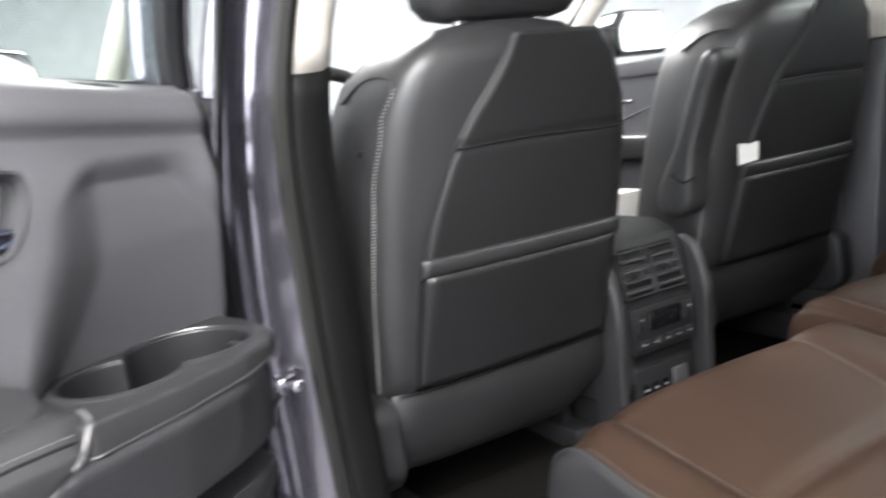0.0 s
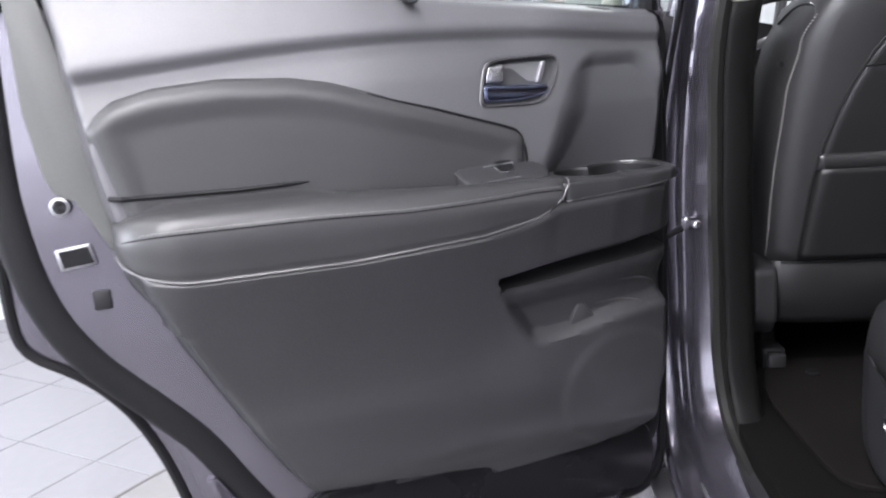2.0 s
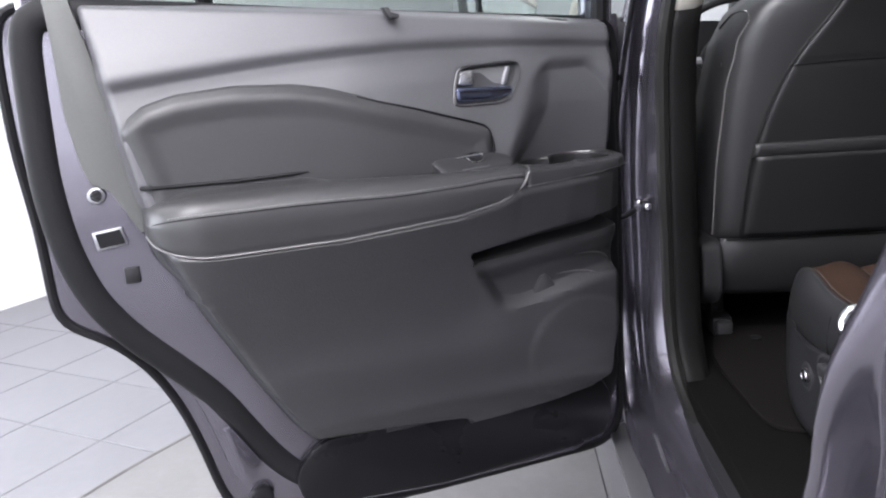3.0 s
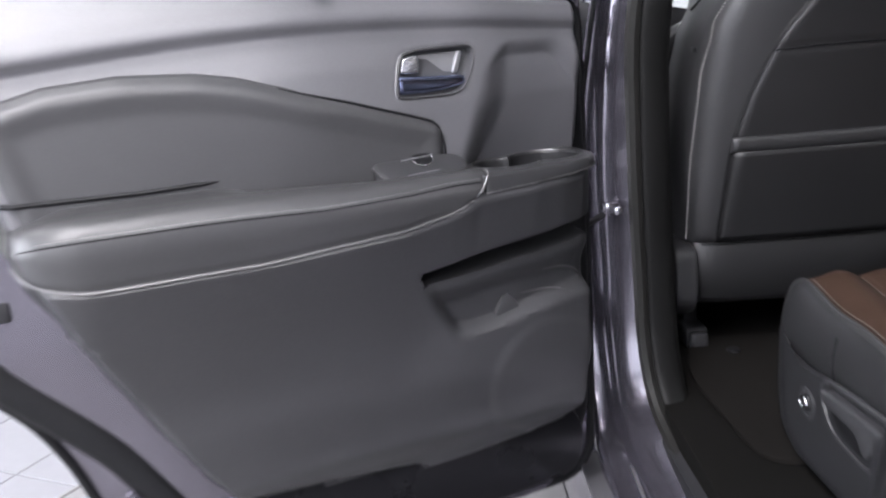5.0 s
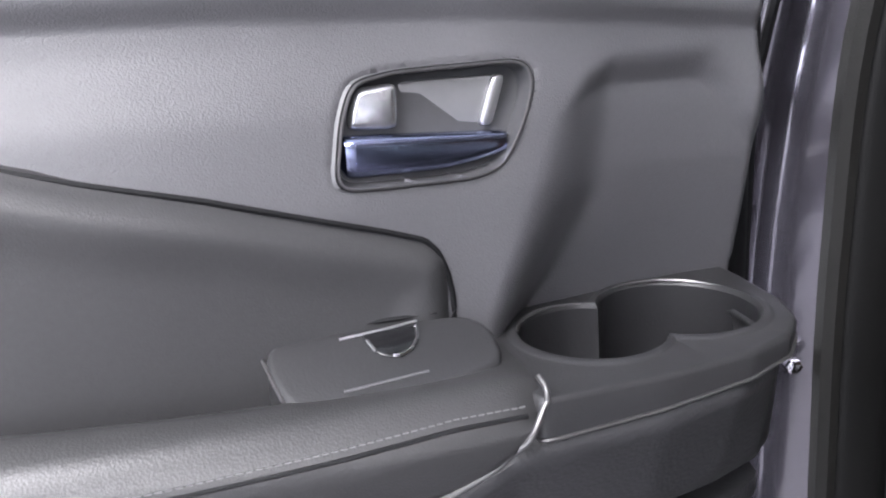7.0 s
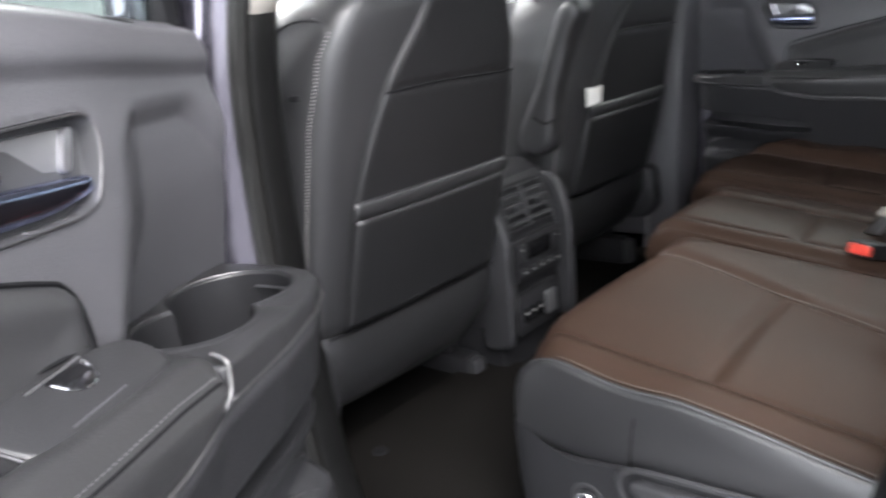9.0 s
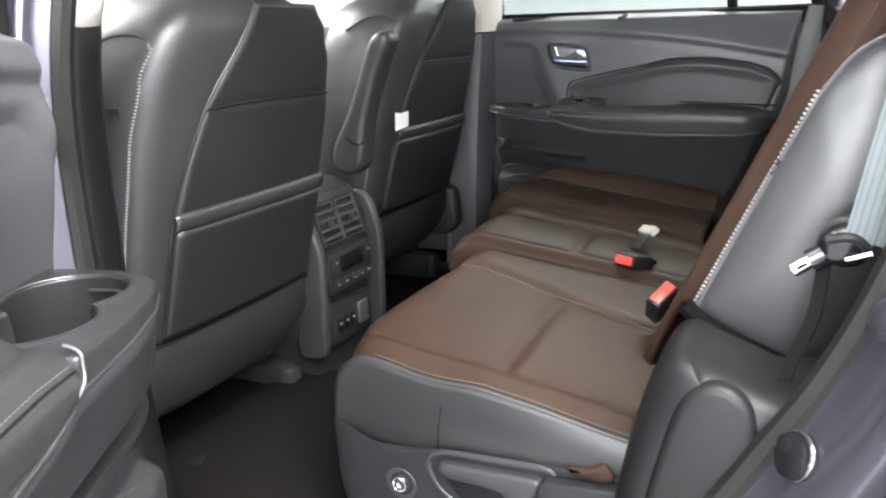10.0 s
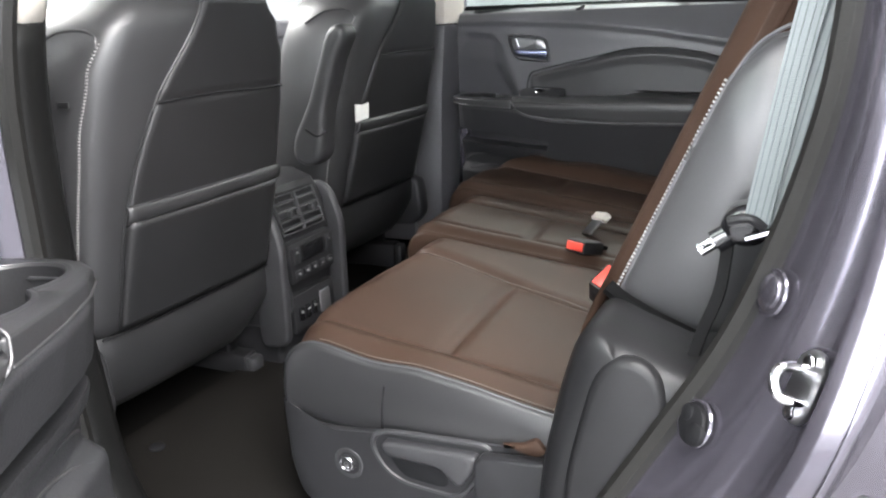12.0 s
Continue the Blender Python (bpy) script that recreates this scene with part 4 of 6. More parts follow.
# rear quarter: from the jamb edge back past the wheel
def quarter(s, t):
    k = kq[min(int(t * (len(kq) - 1)), len(kq) - 1)]
    e = Vector(between(k, 1.04, 0.018))
    out = -0.006 * ss(s / 0.010) - 0.050 * s ** 0.8 * (1 - ss((e.z - 1.1) / 0.4)) + 0.058 * ss((1.25 - e.z) / 0.28) * ss(s / 0.012) - 0.06 * ss((0.90 - e.z) / 0.3) * ss(s / 0.2)
    return Vector((e.x + out, e.y - 1.6 * s, e.z + (0.02 if e.z > 1 else 0.0) * s))


kq = [k for k in range(NL) if seal_loop[k].y < 0.60 and 0.62 < seal_loop[k].z < 1.80]
kq.sort(key=lambda k: seal_loop[k].z)
solid(body_part("rear_quarter", sheet(90, 30, lambda s, t: quarter(s * s, t)), PAINT, "curved metallic grey rear quarter panel", 50), 0.006, 1.0)
arch = [(-0.885, 0.36 * math.cos(a) - 0.12, 0.36 + 0.40 * math.sin(a)) for a in [math.radians(8 + 164 * k / 30) for k in range(31)]]
body_part("wheel_arch", tube(arch, 0.028, 8, up=(1, 0, 0)), PLASTIC_BLACK, "black wheel arch moulding")

# sill: scuff plate, painted step, rocker
body_part("sill_plate", loft([[(-0.735 + 0.0, y, 0.648), (-0.70, y, 0.668), (-0.655, y, 0.672), (-0.63, y, 0.655), (-0.63, y, 0.60), (-0.735, y, 0.60)] for y in (0.52, 0.7, 0.9, 1.1, 1.24)]), PLASTIC_BLACK, "dark plastic sill plate")
body_part("rocker", loft([[(-0.80, y, 0.588), (-0.85, y, 0.575), (-0.875, y, 0.535), (-0.878, y, 0.44), (-0.86, y, 0.36), (-0.74, y, 0.32), (-0.70, y, 0.58)] for y in (-0.1, 0.4, 1.2, 2.4)]), PAINT, "metallic grey rocker panel")
body_part("sill_strip", tube([(-0.787, y, 0.583 + (0.02 if y > 1.1 else 0)) for y in (0.62, 0.8, 1.0, 1.16)], 0.0035, 6), SATIN, "bright sill edge strip")
body_part("rocker_cover", rbox(-0.868, -0.828, 0.42, 1.22, 0.572, 0.582, 0.003), PLASTIC, "grey plastic rocker cover")

# floor, roof, ends
body_part("floor_pan", rbox(-0.72, 0.72, -1.3, 2.5, 0.62, 0.690, 0.01), CARPET, "black carpeted cabin floor")
quad_panel("under_body", [(-0.86, -1.6, 0.34), (0.86, -1.6, 0.34), (0.86, 3.2, 0.34), (-0.86, 3.2, 0.34)], RUBBER, "dark underbody")
def roof_at(s, t):
    x = -0.66 + 1.32 * s
    y = -1.5 + 3.35 * t
    return (x, y, 1.955 + 0.035 * math.sin(math.pi * s) - 0.05 * (2 * t - 1) ** 2 - 0.10 * ss((t - 0.9) / 0.1) * 0.4)
solid(body_part("roof", sheet(20, 24, roof_at), PAINT, "metallic grey roof"), 0.02, 1)
def liner_at(s, t):
    x, y, z = roof_at(s, t)
    return (x * 0.97, y, z - 0.06)
solid(body_part("headliner", sheet(16, 20, liner_at), BEIGE, "light beige fabric headliner"), 0.01, 1)
for sx in (-1, 1):
    body_part("roof_rail", tube([(sx * 0.67, y, 1.94 - 0.03 * ((y - 0.3) / 1.6) ** 2) for y in (-1.5, -0.8, 0, 0.8, 1.4, 1.8)], 0.035, 10), PAINT, "painted roof side rail")
    body_part("front_pillar", tube(spline([(sx * 0.64, 1.80, 1.90), (sx * 0.71, 2.2, 1.68), (sx * 0.78, 2.62, 1.42), (sx * 0.80, 2.75, 1.34)], 16), 0.032, 10), BEIGE, "light windscreen pillar trim")
quad_panel("windscreen", [(-0.74, 2.75, 1.36), (0.74, 2.75, 1.36), (0.62, 1.84, 1.91), (-0.62, 1.84, 1.91)], GLASS, "clear windscreen glass", 0.005).visible_shadow = False
quad_panel("rear_window", [(-0.70, -1.75, 1.35), (0.70, -1.75, 1.35), (0.62, -1.5, 1.90), (-0.62, -1.5, 1.90)], GLASS_TINT, "tinted rear window", 0.005).visible_shadow = False
quad_panel("tailgate", [(-0.80, -1.75, 0.45), (0.80, -1.75, 0.45), (0.72, -1.75, 1.36), (-0.72, -1.75, 1.36)], PAINT, "metallic grey tailgate", 0.03)
quad_panel("bonnet", [(-0.80, 2.75, 1.20), (0.80, 2.75, 1.20), (0.72, 3.75, 1.02), (-0.72, 3.75, 1.02)], PAINT, "metallic grey bonnet", 0.02)
quad_panel("front_end", [(-0.80, 3.75, 0.35), (0.80, 3.75, 0.35), (0.72, 3.76, 1.03), (-0.72, 3.76, 1.03)], PAINT, "metallic grey front end", 0.03)
# front wings with wheel arches, and rear corner posts
for sxx in (-1, 1):
    arch_ = [(3.0 + 0.41 * math.cos(a), 0.37 + 0.43 * math.sin(a)) for a in [math.radians(172 - 164 * k / 20) for k in range(21)]]
    body_part("front_wing", prism([(2.62, 0.42)] + arch_ + [(3.74, 0.45), (3.76, 1.00), (3.2, 1.14), (2.72, 1.24), (2.62, 1.30)], 0.795, 0.845, lambda a, b, h: (sxx * (h - 0.05 * ss((a - 3.2) / 0.5)), a, b), 0.008), PAINT, "metallic grey front wing")
    body_part("rear_post", tube([(sxx * 0.79, -1.72, 1.36), (sxx * 0.73, -1.62, 1.65), (sxx * 0.66, -1.50, 1.93)], 0.045, 8), PAINT, "painted rear roof post")
body_part("rear_side", prism([(-1.26, 0.45), (-1.74, 0.47), (-1.74, 1.37), (-1.20, 1.385)], 0.80, 0.855, lambda a, b, h: (-h, a, b), 0.006), PAINT, "metallic grey rear corner panel")
# right side beyond the doors
quad_panel("far_quarter", [(0.80, 0.46, 0.45), (0.86, -1.75, 0.45), (0.80, -1.75, 1.36), (0.78, 0.42, 1.40)], PAINT, "metallic grey quarter panel", 0.02)
g = quad_panel("far_quarter_glass", [(0.77, 0.40, 1.40), (0.78, -1.7, 1.38), (0.66, -1.5, 1.90), (0.66, 0.45, 1.92)], GLASS_TINT, "tinted quarter window", 0.005)
g.visible_shadow = False
g = quad_panel("near_quarter_glass", [(-0.77, 0.18, 1.40), (-0.78, -1.7, 1.38), (-0.66, -1.5, 1.90), (-0.68, 0.25, 1.92)], GLASS_TINT, "tinted quarter window", 0.005)
g.visible_shadow = False
quad_panel("far_rocker", [(0.70, -0.2, 0.66), (0.70, 2.6, 0.66), (0.86, 2.6, 0.40), (0.86, -0.2, 0.40)], PAINT, "metallic grey rocker", 0.02)
body_part("far_pillar", loft([[(0.74 - 0.22 * max(0, z - 1.4) + dx, y + off, z) for dx, off in ((0, -0.05), (-0.035, -0.03), (-0.045, 0.0), (-0.045, 0.05), (0.0, 0.09), (0.06, 0.09), (0.06, -0.05))] for y, z in ((1.42, 0.62), (1.41, 0.9), (1.39, 1.2), (1.37, 1.385))]), PLASTIC, "dark lower far pillar trim")
body_part("far_pillar_upper", loft([[(0.74 - 0.22 * max(0, z - 1.4) + dx, y + off, z) for dx, off in ((0, -0.05), (-0.035, -0.03), (-0.045, 0.0), (-0.045, 0.05), (0.0, 0.09), (0.06, 0.09), (0.06, -0.05))] for y, z in ((1.37, 1.389), (1.33, 1.65), (1.30, 1.93))]), BEIGE, "light beige upper far pillar trim")

# front doors (closed), seen from inside
for sx in (-1, 1):
    d = thing("door_3" if sx < 0 else "door_4", pose(sx * 0.74, 1.32, 0), "closed grey front car door with dark trim", "car door", "front doors", "structure")
    def fd(name, bm, mat, label=""):
        return part(name, bm, mat, d, label)
    out = sx
    def s3(a, b, h):
        return (out * h, a, b)
    fd("outer_skin", prism([(0.06, 0.46), (1.20, 0.46), (1.32, 0.7), (1.34, 1.40), (0.03, 1.42), (0.0, 0.9)], 0.07, 0.12, s3, 0.006), PAINT, "metallic grey door skin")
    fd("trim_panel", prism([(0.10, 0.72), (1.15, 0.72), (1.28, 0.95), (1.30, 1.40), (0.10, 1.415)], -0.015, 0.07, s3, 0.015, 3), PLASTIC, "dark grey door trim")
    fd("belt_trim", prism([(0.10, 1.372), (1.30, 1.382), (1.30, 1.432), (0.10, 1.428)], -0.035, -0.012, s3, 0.008, 3), PLASTIC, "rounded belt trim")
    fd("armrest", prism([(0.16, 1.12), (0.95, 1.13), (1.10, 1.19), (1.0, 1.21), (0.16, 1.19)], -0.085, -0.012, s3, 0.015, 3), LEATHER, "padded armrest")
    fd("door_handle", prism([(0.825, 1.301), (0.865, 1.301), (0.865, 1.314), (0.825, 1.314)], -0.028, -0.012, s3, 0.004), CHROME, "chrome inside handle")
    fd("trim_line", tube([(out * -0.016, 0.35, 1.36), (out * -0.016, 0.686, 1.303), (out * -0.016, 0.90, 1.245)], 0.004, 6), STRIP, "bright trim line")
    g = fd("window_glass", prism([(0.08, 1.40), (1.36, 1.38), (0.96, 1.62), (0.52, 1.85), (0.10, 1.90)], 0.03, 0.034, lambda a, b, h: (out * (h - 0.26 * max(0, b - 1.38)), a, b)), GLASS, "clear side window glass")
    g.visible_shadow = False
    fd("window_frame", tube(spline([(out * 0.045, 0.06, 1.40), (out * -0.02, 0.06, 1.65), (out * -0.09, 0.09, 1.90), (out * -0.085, 0.50, 1.88), (out * -0.03, 0.96, 1.66), (out * 0.03, 1.38, 1.40)], 40), 0.016, 8), PAINT, "grey window frame")
    mi = part("side_mirror", prism(soft_loop([(-0.13, 0.0), (0.12, 0.0), (0.135, 0.08), (0.11, 0.155), (-0.10, 0.16), (-0.14, 0.10)], 600), -0.03, 0.09, lambda a, b, h: (a, h, b), 0.02, 3), GLOSS_BLACK, d, "dark rounded exterior mirror")
    mi.location = (sx * 0.28, 1.08, 1.46)
    mi.rotation_euler = (0, 0, radians(38) if sx < 0 else 0)
    part("mirror_glass", prism(soft_loop([(-0.115, 0.015), (0.105, 0.015), (0.118, 0.08), (0.095, 0.14), (-0.09, 0.143), (-0.122, 0.09)], 600), -0.0345, -0.0315, lambda a, b, h: (a, h, b)), CHROME, mi, "mirror glass")
    part("stalk", tube([(-sx * 0.12, 0.03, 0.02), (-sx * 0.22, 0.06, -0.04)], 0.022, 8), GLOSS_BLACK, mi)

# wheels
def wheel(x, y):
    sg = 1 if x > 0 else -1
    prof = [(0.20, -0.10), (0.33, -0.115), (0.36, -0.09), (0.37, 0.0), (0.36, 0.09), (0.33, 0.115), (0.20, 0.10)]
    w = part("wheel", loft([[(h, r * math.cos(a), r * math.sin(a)) for r, h in prof] for a in [2 * math.pi * k / 40 for k in range(41)]], True, False), RUBBER, body, "black road wheel with silver rim")
    w.location = (x, y - 0.8, 0.37)
    part("rim", disc((sg * 0.03 - 0.03, 0, 0), 0.24, 0.06, "x", 32, 0.01), SATIN, w)


for wx in (-0.76, 0.76):
    for wy in (-0.12, 3.0):
        wheel(wx, wy)

# ---------------------------------------------------------------- front seats
def yb(z):
    return 0.045 - (z - 0.935) * 0.262


BACK_W = [(0.80, 0.205), (0.90, 0.225), (0.95, 0.236), (1.10, 0.240), (1.25, 0.236), (1.34, 0.222), (1.40, 0.196), (1.435, 0.160), (1.455, 0.115), (1.464, 0.06)]


def front_seat(cx, cy, cz, sx, label):
    """sx: +1 where the car's middle lies towards +x."""
    seat = thing("front_seat", pose(cx, cy, cz), label, "car seat", "front seats")
    def add(name, bm, mat, lab="", sharp=45):
        return part(name, bm, mat, seat, lab, sharp)
    rings = []
    zs = [0.925, 0.93, 0.94, 0.96, 1.0, 1.06, 1.12, 1.18, 1.24, 1.30, 1.34, 1.37, 1.40, 1.42, 1.435, 1.447, 1.456, 1.462]
    for z in zs:
        w, b = smooth_interp(z, BACK_W), yb(z)
        k = ss((1.47 - z) / 0.06)
        dep = 0.135 * (0.35 + 0.65 * k)
        pull = 0.012 * (1 - ss((z - 0.925) / 0.02)) + 0.05 * (1 - k)
        half = [(0, 0), (w * 0.45, 0.002), (w * 0.78, 0.007), (w * 0.90, 0.016), (w * 0.965, 0.030), (w, 0.055), (w * 1.04, 0.10), (w * 1.03, dep + 0.05), (w * 0.90, dep + 0.085), (w * 0.70, dep + 0.045), (w * 0.4, dep + 0.015), (0, dep + 0.01)]
        pts = half + [(-x, y) for x, y in reversed(half[1:-1])]
        rings.append([(x, b + pull + y * (1 - pull), z) for x, y in pts])
    add("backrest", loft(rings), LEATHER, "black leather backrest with side bolsters", 60)
    # back panel with curved sides
    def half_w(z):
        return sum(interp(z + d, [(0.94, 0.178), (1.12, 0.172), (1.21, 0.152), (1.295, 0.120), (1.34, 0.092), (1.39, 0.050), (1.44, 0.030), (1.50, 0.020)]) for d in (-0.03, -0.02, -0.01, 0, 0.01, 0.02, 0.03)) / 7
    def face(x, z, up):
        q = abs(x) / max(0.1, smooth_interp(z, BACK_W))
        return yb(z) + 0.003 * q * q * 3 - up
    def panel(s, t):
        z = 0.940 + 0.500 * t
        w = half_w(z)
        wi = smooth_interp(z, BACK_W) * 0.84
        x = -w + (w + wi) * s
        e = min(abs(x + w), abs(wi - x), 0.5)
        return (x, face(x, z, 0.0005 + 0.006 * ss(e / 0.010) - 0.002 * math.exp(-((z - 1.295) / 0.004) ** 2) * 2), z)
    solid(add("back_panel", sheet(40, 70, panel), PANEL_CLOTH, "dark vinyl back panel", 60), 0.004)
    def pocket(s, t):
        z = 0.942 + 0.176 * t
        w = half_w(z) - 0.002
        wi = smooth_interp(z, BACK_W) * 0.835
        x = -w + (w + wi) * s
        e = min(abs(x + w), abs(wi - x), 0.5)
        return (x, face(x, z, 0.005 + 0.010 * ss(e / 0.016) * (0.4 + 0.6 * t)), z)
    solid(add("map_pocket", sheet(36, 16, pocket), PANEL_CLOTH, "slack vinyl map pocket", 60), 0.003)
    def band(s, t):
        x = -0.171 + 0.370 * s
        z = 1.116 + 0.030 * t
        return (x, face(x, z, 0.007 + 0.007 * max(0.0, math.sin(math.pi * t)) ** 0.5), z)
    solid(add("pocket_band", sheet(30, 8, band), LEATHER, "rolled elastic pocket edge", 60), 0.004)
    add("band_seam", tube([band(k / 20, -0.02) for k in range(21)], 0.0016, 6), RUBBER, "dark seam")
    add("panel_seam", tube([(x, face(x, 1.295, 0.0052), 1.295 + 0.002 * math.cos(x * 20)) for x in [-half_w(1.295) + (half_w(1.295) + 0.19) * k / 16 for k in range(17)]], 0.0018, 6), RUBBER, "dark seam")
    for q in (-1,):
        add("piping", tube([(q * (half_w(z) + 0.001), face(half_w(z), z, 0.0035), z) for z in [0.945 + 0.497 * k / 40 for k in range(41)]], 0.0021, 6), PANEL_CLOTH, "raised seam line")
    for q in (-1,):
        st = bmesh.new()
        for k in range(96):
            z = 0.945 + k * 0.0046
            w = smooth_interp(z, BACK_W)
            r = bmesh.ops.create_cube(st, size=1)
            for v in r["verts"]:
                v.co = Vector((q * (w * 0.968) + v.co.x * 0.0026, yb(z) + 0.0295 + v.co.y * 0.003, z + v.co.z * 0.0022))
        add("stitching", st, STITCH, "light grey contrast stitching")
        def flank(k, f, z):
            w = smooth_interp(z, BACK_W)
            return (q * w * k, yb(z) + f, z)
        add("side_seam", tube(spline([flank(0.972, 0.030, 1.378), flank(0.985, 0.042, 1.394), flank(1.012, 0.070, 1.402), flank(1.045, 0.110, 1.398), flank(1.05, 0.150, 1.375)], 24), 0.0024, 6), LEATHER, "raised side seam")
        add("airbag_tag", rbox(q * 0.2375 - 0.0015, q * 0.2375 + 0.0015, yb(1.31) + 0.040, yb(1.31) + 0.062, 1.300, 1.309, 0.001), PLASTIC_BLACK, "small dark cloth tag")
    # lower back cover
    lows = []
    for z, k, dy in ((0.795, 0.92, 0.055), (0.80, 0.97, 0.035), (0.82, 1.0, 0.016), (0.87, 1.0, 0.004), (0.92, 0.985, -0.001), (0.934, 0.97, 0.004)):
        w = 0.226 * k
        half = [(0, 0), (w * 0.6, 0.003), (w * 0.9, 0.014), (w, 0.04), (w, 0.16), (0, 0.17)]
        lows.append([(x, yb(0.935) + dy + y, z + (0.030 * ss((abs(x) - 0.10) / 0.11) if z < 0.83 and x > 0 else 0.0)) for x, y in curve2(half, 20) + [(-x, y) for x, y in reversed(curve2(half, 20)[1:-1])]])
    add("lower_cover", loft(lows), PANEL_CLOTH, "dark lower back cover", 60)
    add("cover_seam", tube([(x, yb(0.935) - 0.0006 + 0.012 * (abs(x) / 0.22) ** 4, 0.934) for x in [-0.205 + 0.41 * k / 24 for k in range(25)]], 0.0022, 6), RUBBER, "dark seam above the lower cover")
    for q in (-1, 1):
        add("recliner_cover", prism(soft_loop([(-0.012, 0.82), (0.02, 0.785), (0.14, 0.78), (0.20, 0.83), (0.18, 0.91), (0.07, 0.945), (-0.004, 0.925)], 700), 0.212, 0.262, lambda a, b, h: (q * h, yb(0.935) + a, b), 0.012, 3), PLASTIC_LOW, "dark plastic recliner cover")
    # cushion
    cz0 = []
    for y, zl, zt, w in ((0.17, 0.83, 0.93, 0.22), (0.18, 0.82, 0.95, 0.245), (0.30, 0.81, 0.955, 0.255), (0.50, 0.81, 0.965, 0.255), (0.62, 0.82, 0.972, 0.245), (0.67, 0.84, 0.955, 0.22)):
        cz0.append([(x * w, y, z) for x, z in ((-0.9, zl), (0.9, zl), (1.0, zl + 0.03), (1.0, zt - 0.02), (0.9, zt + 0.02), (0.6, zt), (0, zt - 0.012), (-0.6, zt), (-0.9, zt + 0.02), (-1.0, zt - 0.02), (-1.0, zl + 0.03))])
    add("cushion", loft(cz0), BROWN, "brown leather seat cushion")
    # headrest on two posts
    hr = []
    for z, w, d in ((1.466, 0.095, 0.025), (1.472, 0.118, 0.042), (1.49, 0.132, 0.055), (1.55, 0.138, 0.062), (1.61, 0.132, 0.056), (1.645, 0.110, 0.040), (1.656, 0.07, 0.02)):
        hr.append([(w * math.copysign(abs(math.cos(a)) ** 0.6, math.cos(a)), yb(1.46) + 0.075 + d * math.copysign(abs(math.sin(a)) ** 0.7, math.sin(a)), z) for a in [2 * math.pi * k / 32 for k in range(32)]])
    add("headrest", loft(hr), LEATHER, "black leather headrest", 60)
    for q in (-0.07, 0.07):
        add("headrest_post", tube([(q, yb(1.46) + 0.075, 1.40), (q, yb(1.46) + 0.075, 1.50)], 0.007, 8), STEEL)
    # runners on the floor
    for q in (-0.19, 0.19):
        add("seat_rail", rbox(q - 0.022, q + 0.022, 0.115, 0.72, 0.690 - cz, 0.735, 0.006), PLASTIC_BLACK, "black seat rail")
        add("rail_end", rbox(q - 0.018, q + 0.018, 0.094, 0.120, 0.692 - cz, 0.730, 0.007), PLASTIC_LOW, "rail end cap")
        add("seat_leg", rbox(q - 0.015, q + 0.015, 0.16, 0.60, 0.72, 0.83, 0.006), PLASTIC_BLACK)
    # folding armrest on the middle side, swung up
    if sx > 0:
        return seat
    arm = soft_loop([(0.006, 1.078), (0.035, 1.058), (0.068, 1.058), (0.092, 1.078), (0.086, 1.12), (0.036, 1.20), (-0.006, 1.294), (-0.032, 1.356), (-0.060, 1.374), (-0.084, 1.364), (-0.086, 1.345), (-0.056, 1.30), (-0.012, 1.184)], 700)
    add("armrest_joint", tube(spline([(sx * 0.312, 0.040, 1.145), (sx * 0.312, 0.012, 1.130), (sx * 0.311, -0.014, 1.140)], 10), 0.0022, 6), RUBBER, "dark seam across the armrest")
    add("armrest_seam", tube([(sx * 0.300, -0.062 + 0.020 * k / 10, 1.352 - 0.052 * k / 10) for k in range(11)], 0.0018, 6), RUBBER, "dark armrest edge seam")
    add("folding_armrest", prism(arm, 0.246, 0.310, lambda a, b, h: (sx * h, a, b), 0.018, 4), LEATHER, "raised padded armrest")
    return seat


front_seat(-0.385, 1.30, 0.0, 1, "black leather driver seat with map pocket and contrast stitching")
front_seat(0.372, 1.355, 0.03, -1, "black leather passenger seat with folded armrest and paper tag")
tg = thing("paper_tag", pose(0.205, 1.334, 1.176, 0, 0, -12), "small white paper tag in the seat pocket", "tag")
part("card", prism([(-0.026, 0.0), (0.026, 0.004), (0.029, 0.040), (0.006, 0.037), (-0.024, 0.041)], -0.002, 0.002, lambda a, b, h: (a, h + 0.006 * math.sin(a * 90), b)), TAG, tg)

pb = thing("paper_box", pose(0.275, 1.76, 0.985), "plain white carton on the passenger seat", "box")
part("carton", rbox(-0.038, 0.038, -0.03, 0.03, 0.0, 0.115, 0.003), TAG, pb)

# ---------------------------------------------------------------- centre console
con = thing("centre_console", pose(-0.055, 1.36, 0.690), "dark centre console with rear vents and controls", "centre console")
prof = [(0.0, 0.0), (0.0, 0.10), (-0.015, 0.24), (-0.005, 0.33), (0.02, 0.385), (0.07, 0.405), (0.60, 0.40), (0.60, 0.0)]
part("console_body", prism(prof, -0.105, 0.105, lambda a, b, h: (h, a, b), 0.014, 3), PLASTIC_BLACK, con, "dark plastic console")
for q in (-1, 1):
    part("side_wing", prism(soft_loop([(-0.035, 0.06), (-0.045, 0.28), (-0.02, 0.36), (0.03, 0.38), (0.04, 0.05)], 500), 0.100, 0.122, lambda a, b, h: (q * h, a, b), 0.008, 3), PLASTIC_LOW, con, "grey console side wing")
vent = part("air_vent", prism([(-0.08, 0.285), (0.08, 0.285), (0.074, 0.372), (-0.074, 0.372)], -0.016, 0.03, lambda a, b, h: (a, h + (b - 0.285) * 0.30, b), 0.004), RUBBER, con, "rear air vents")
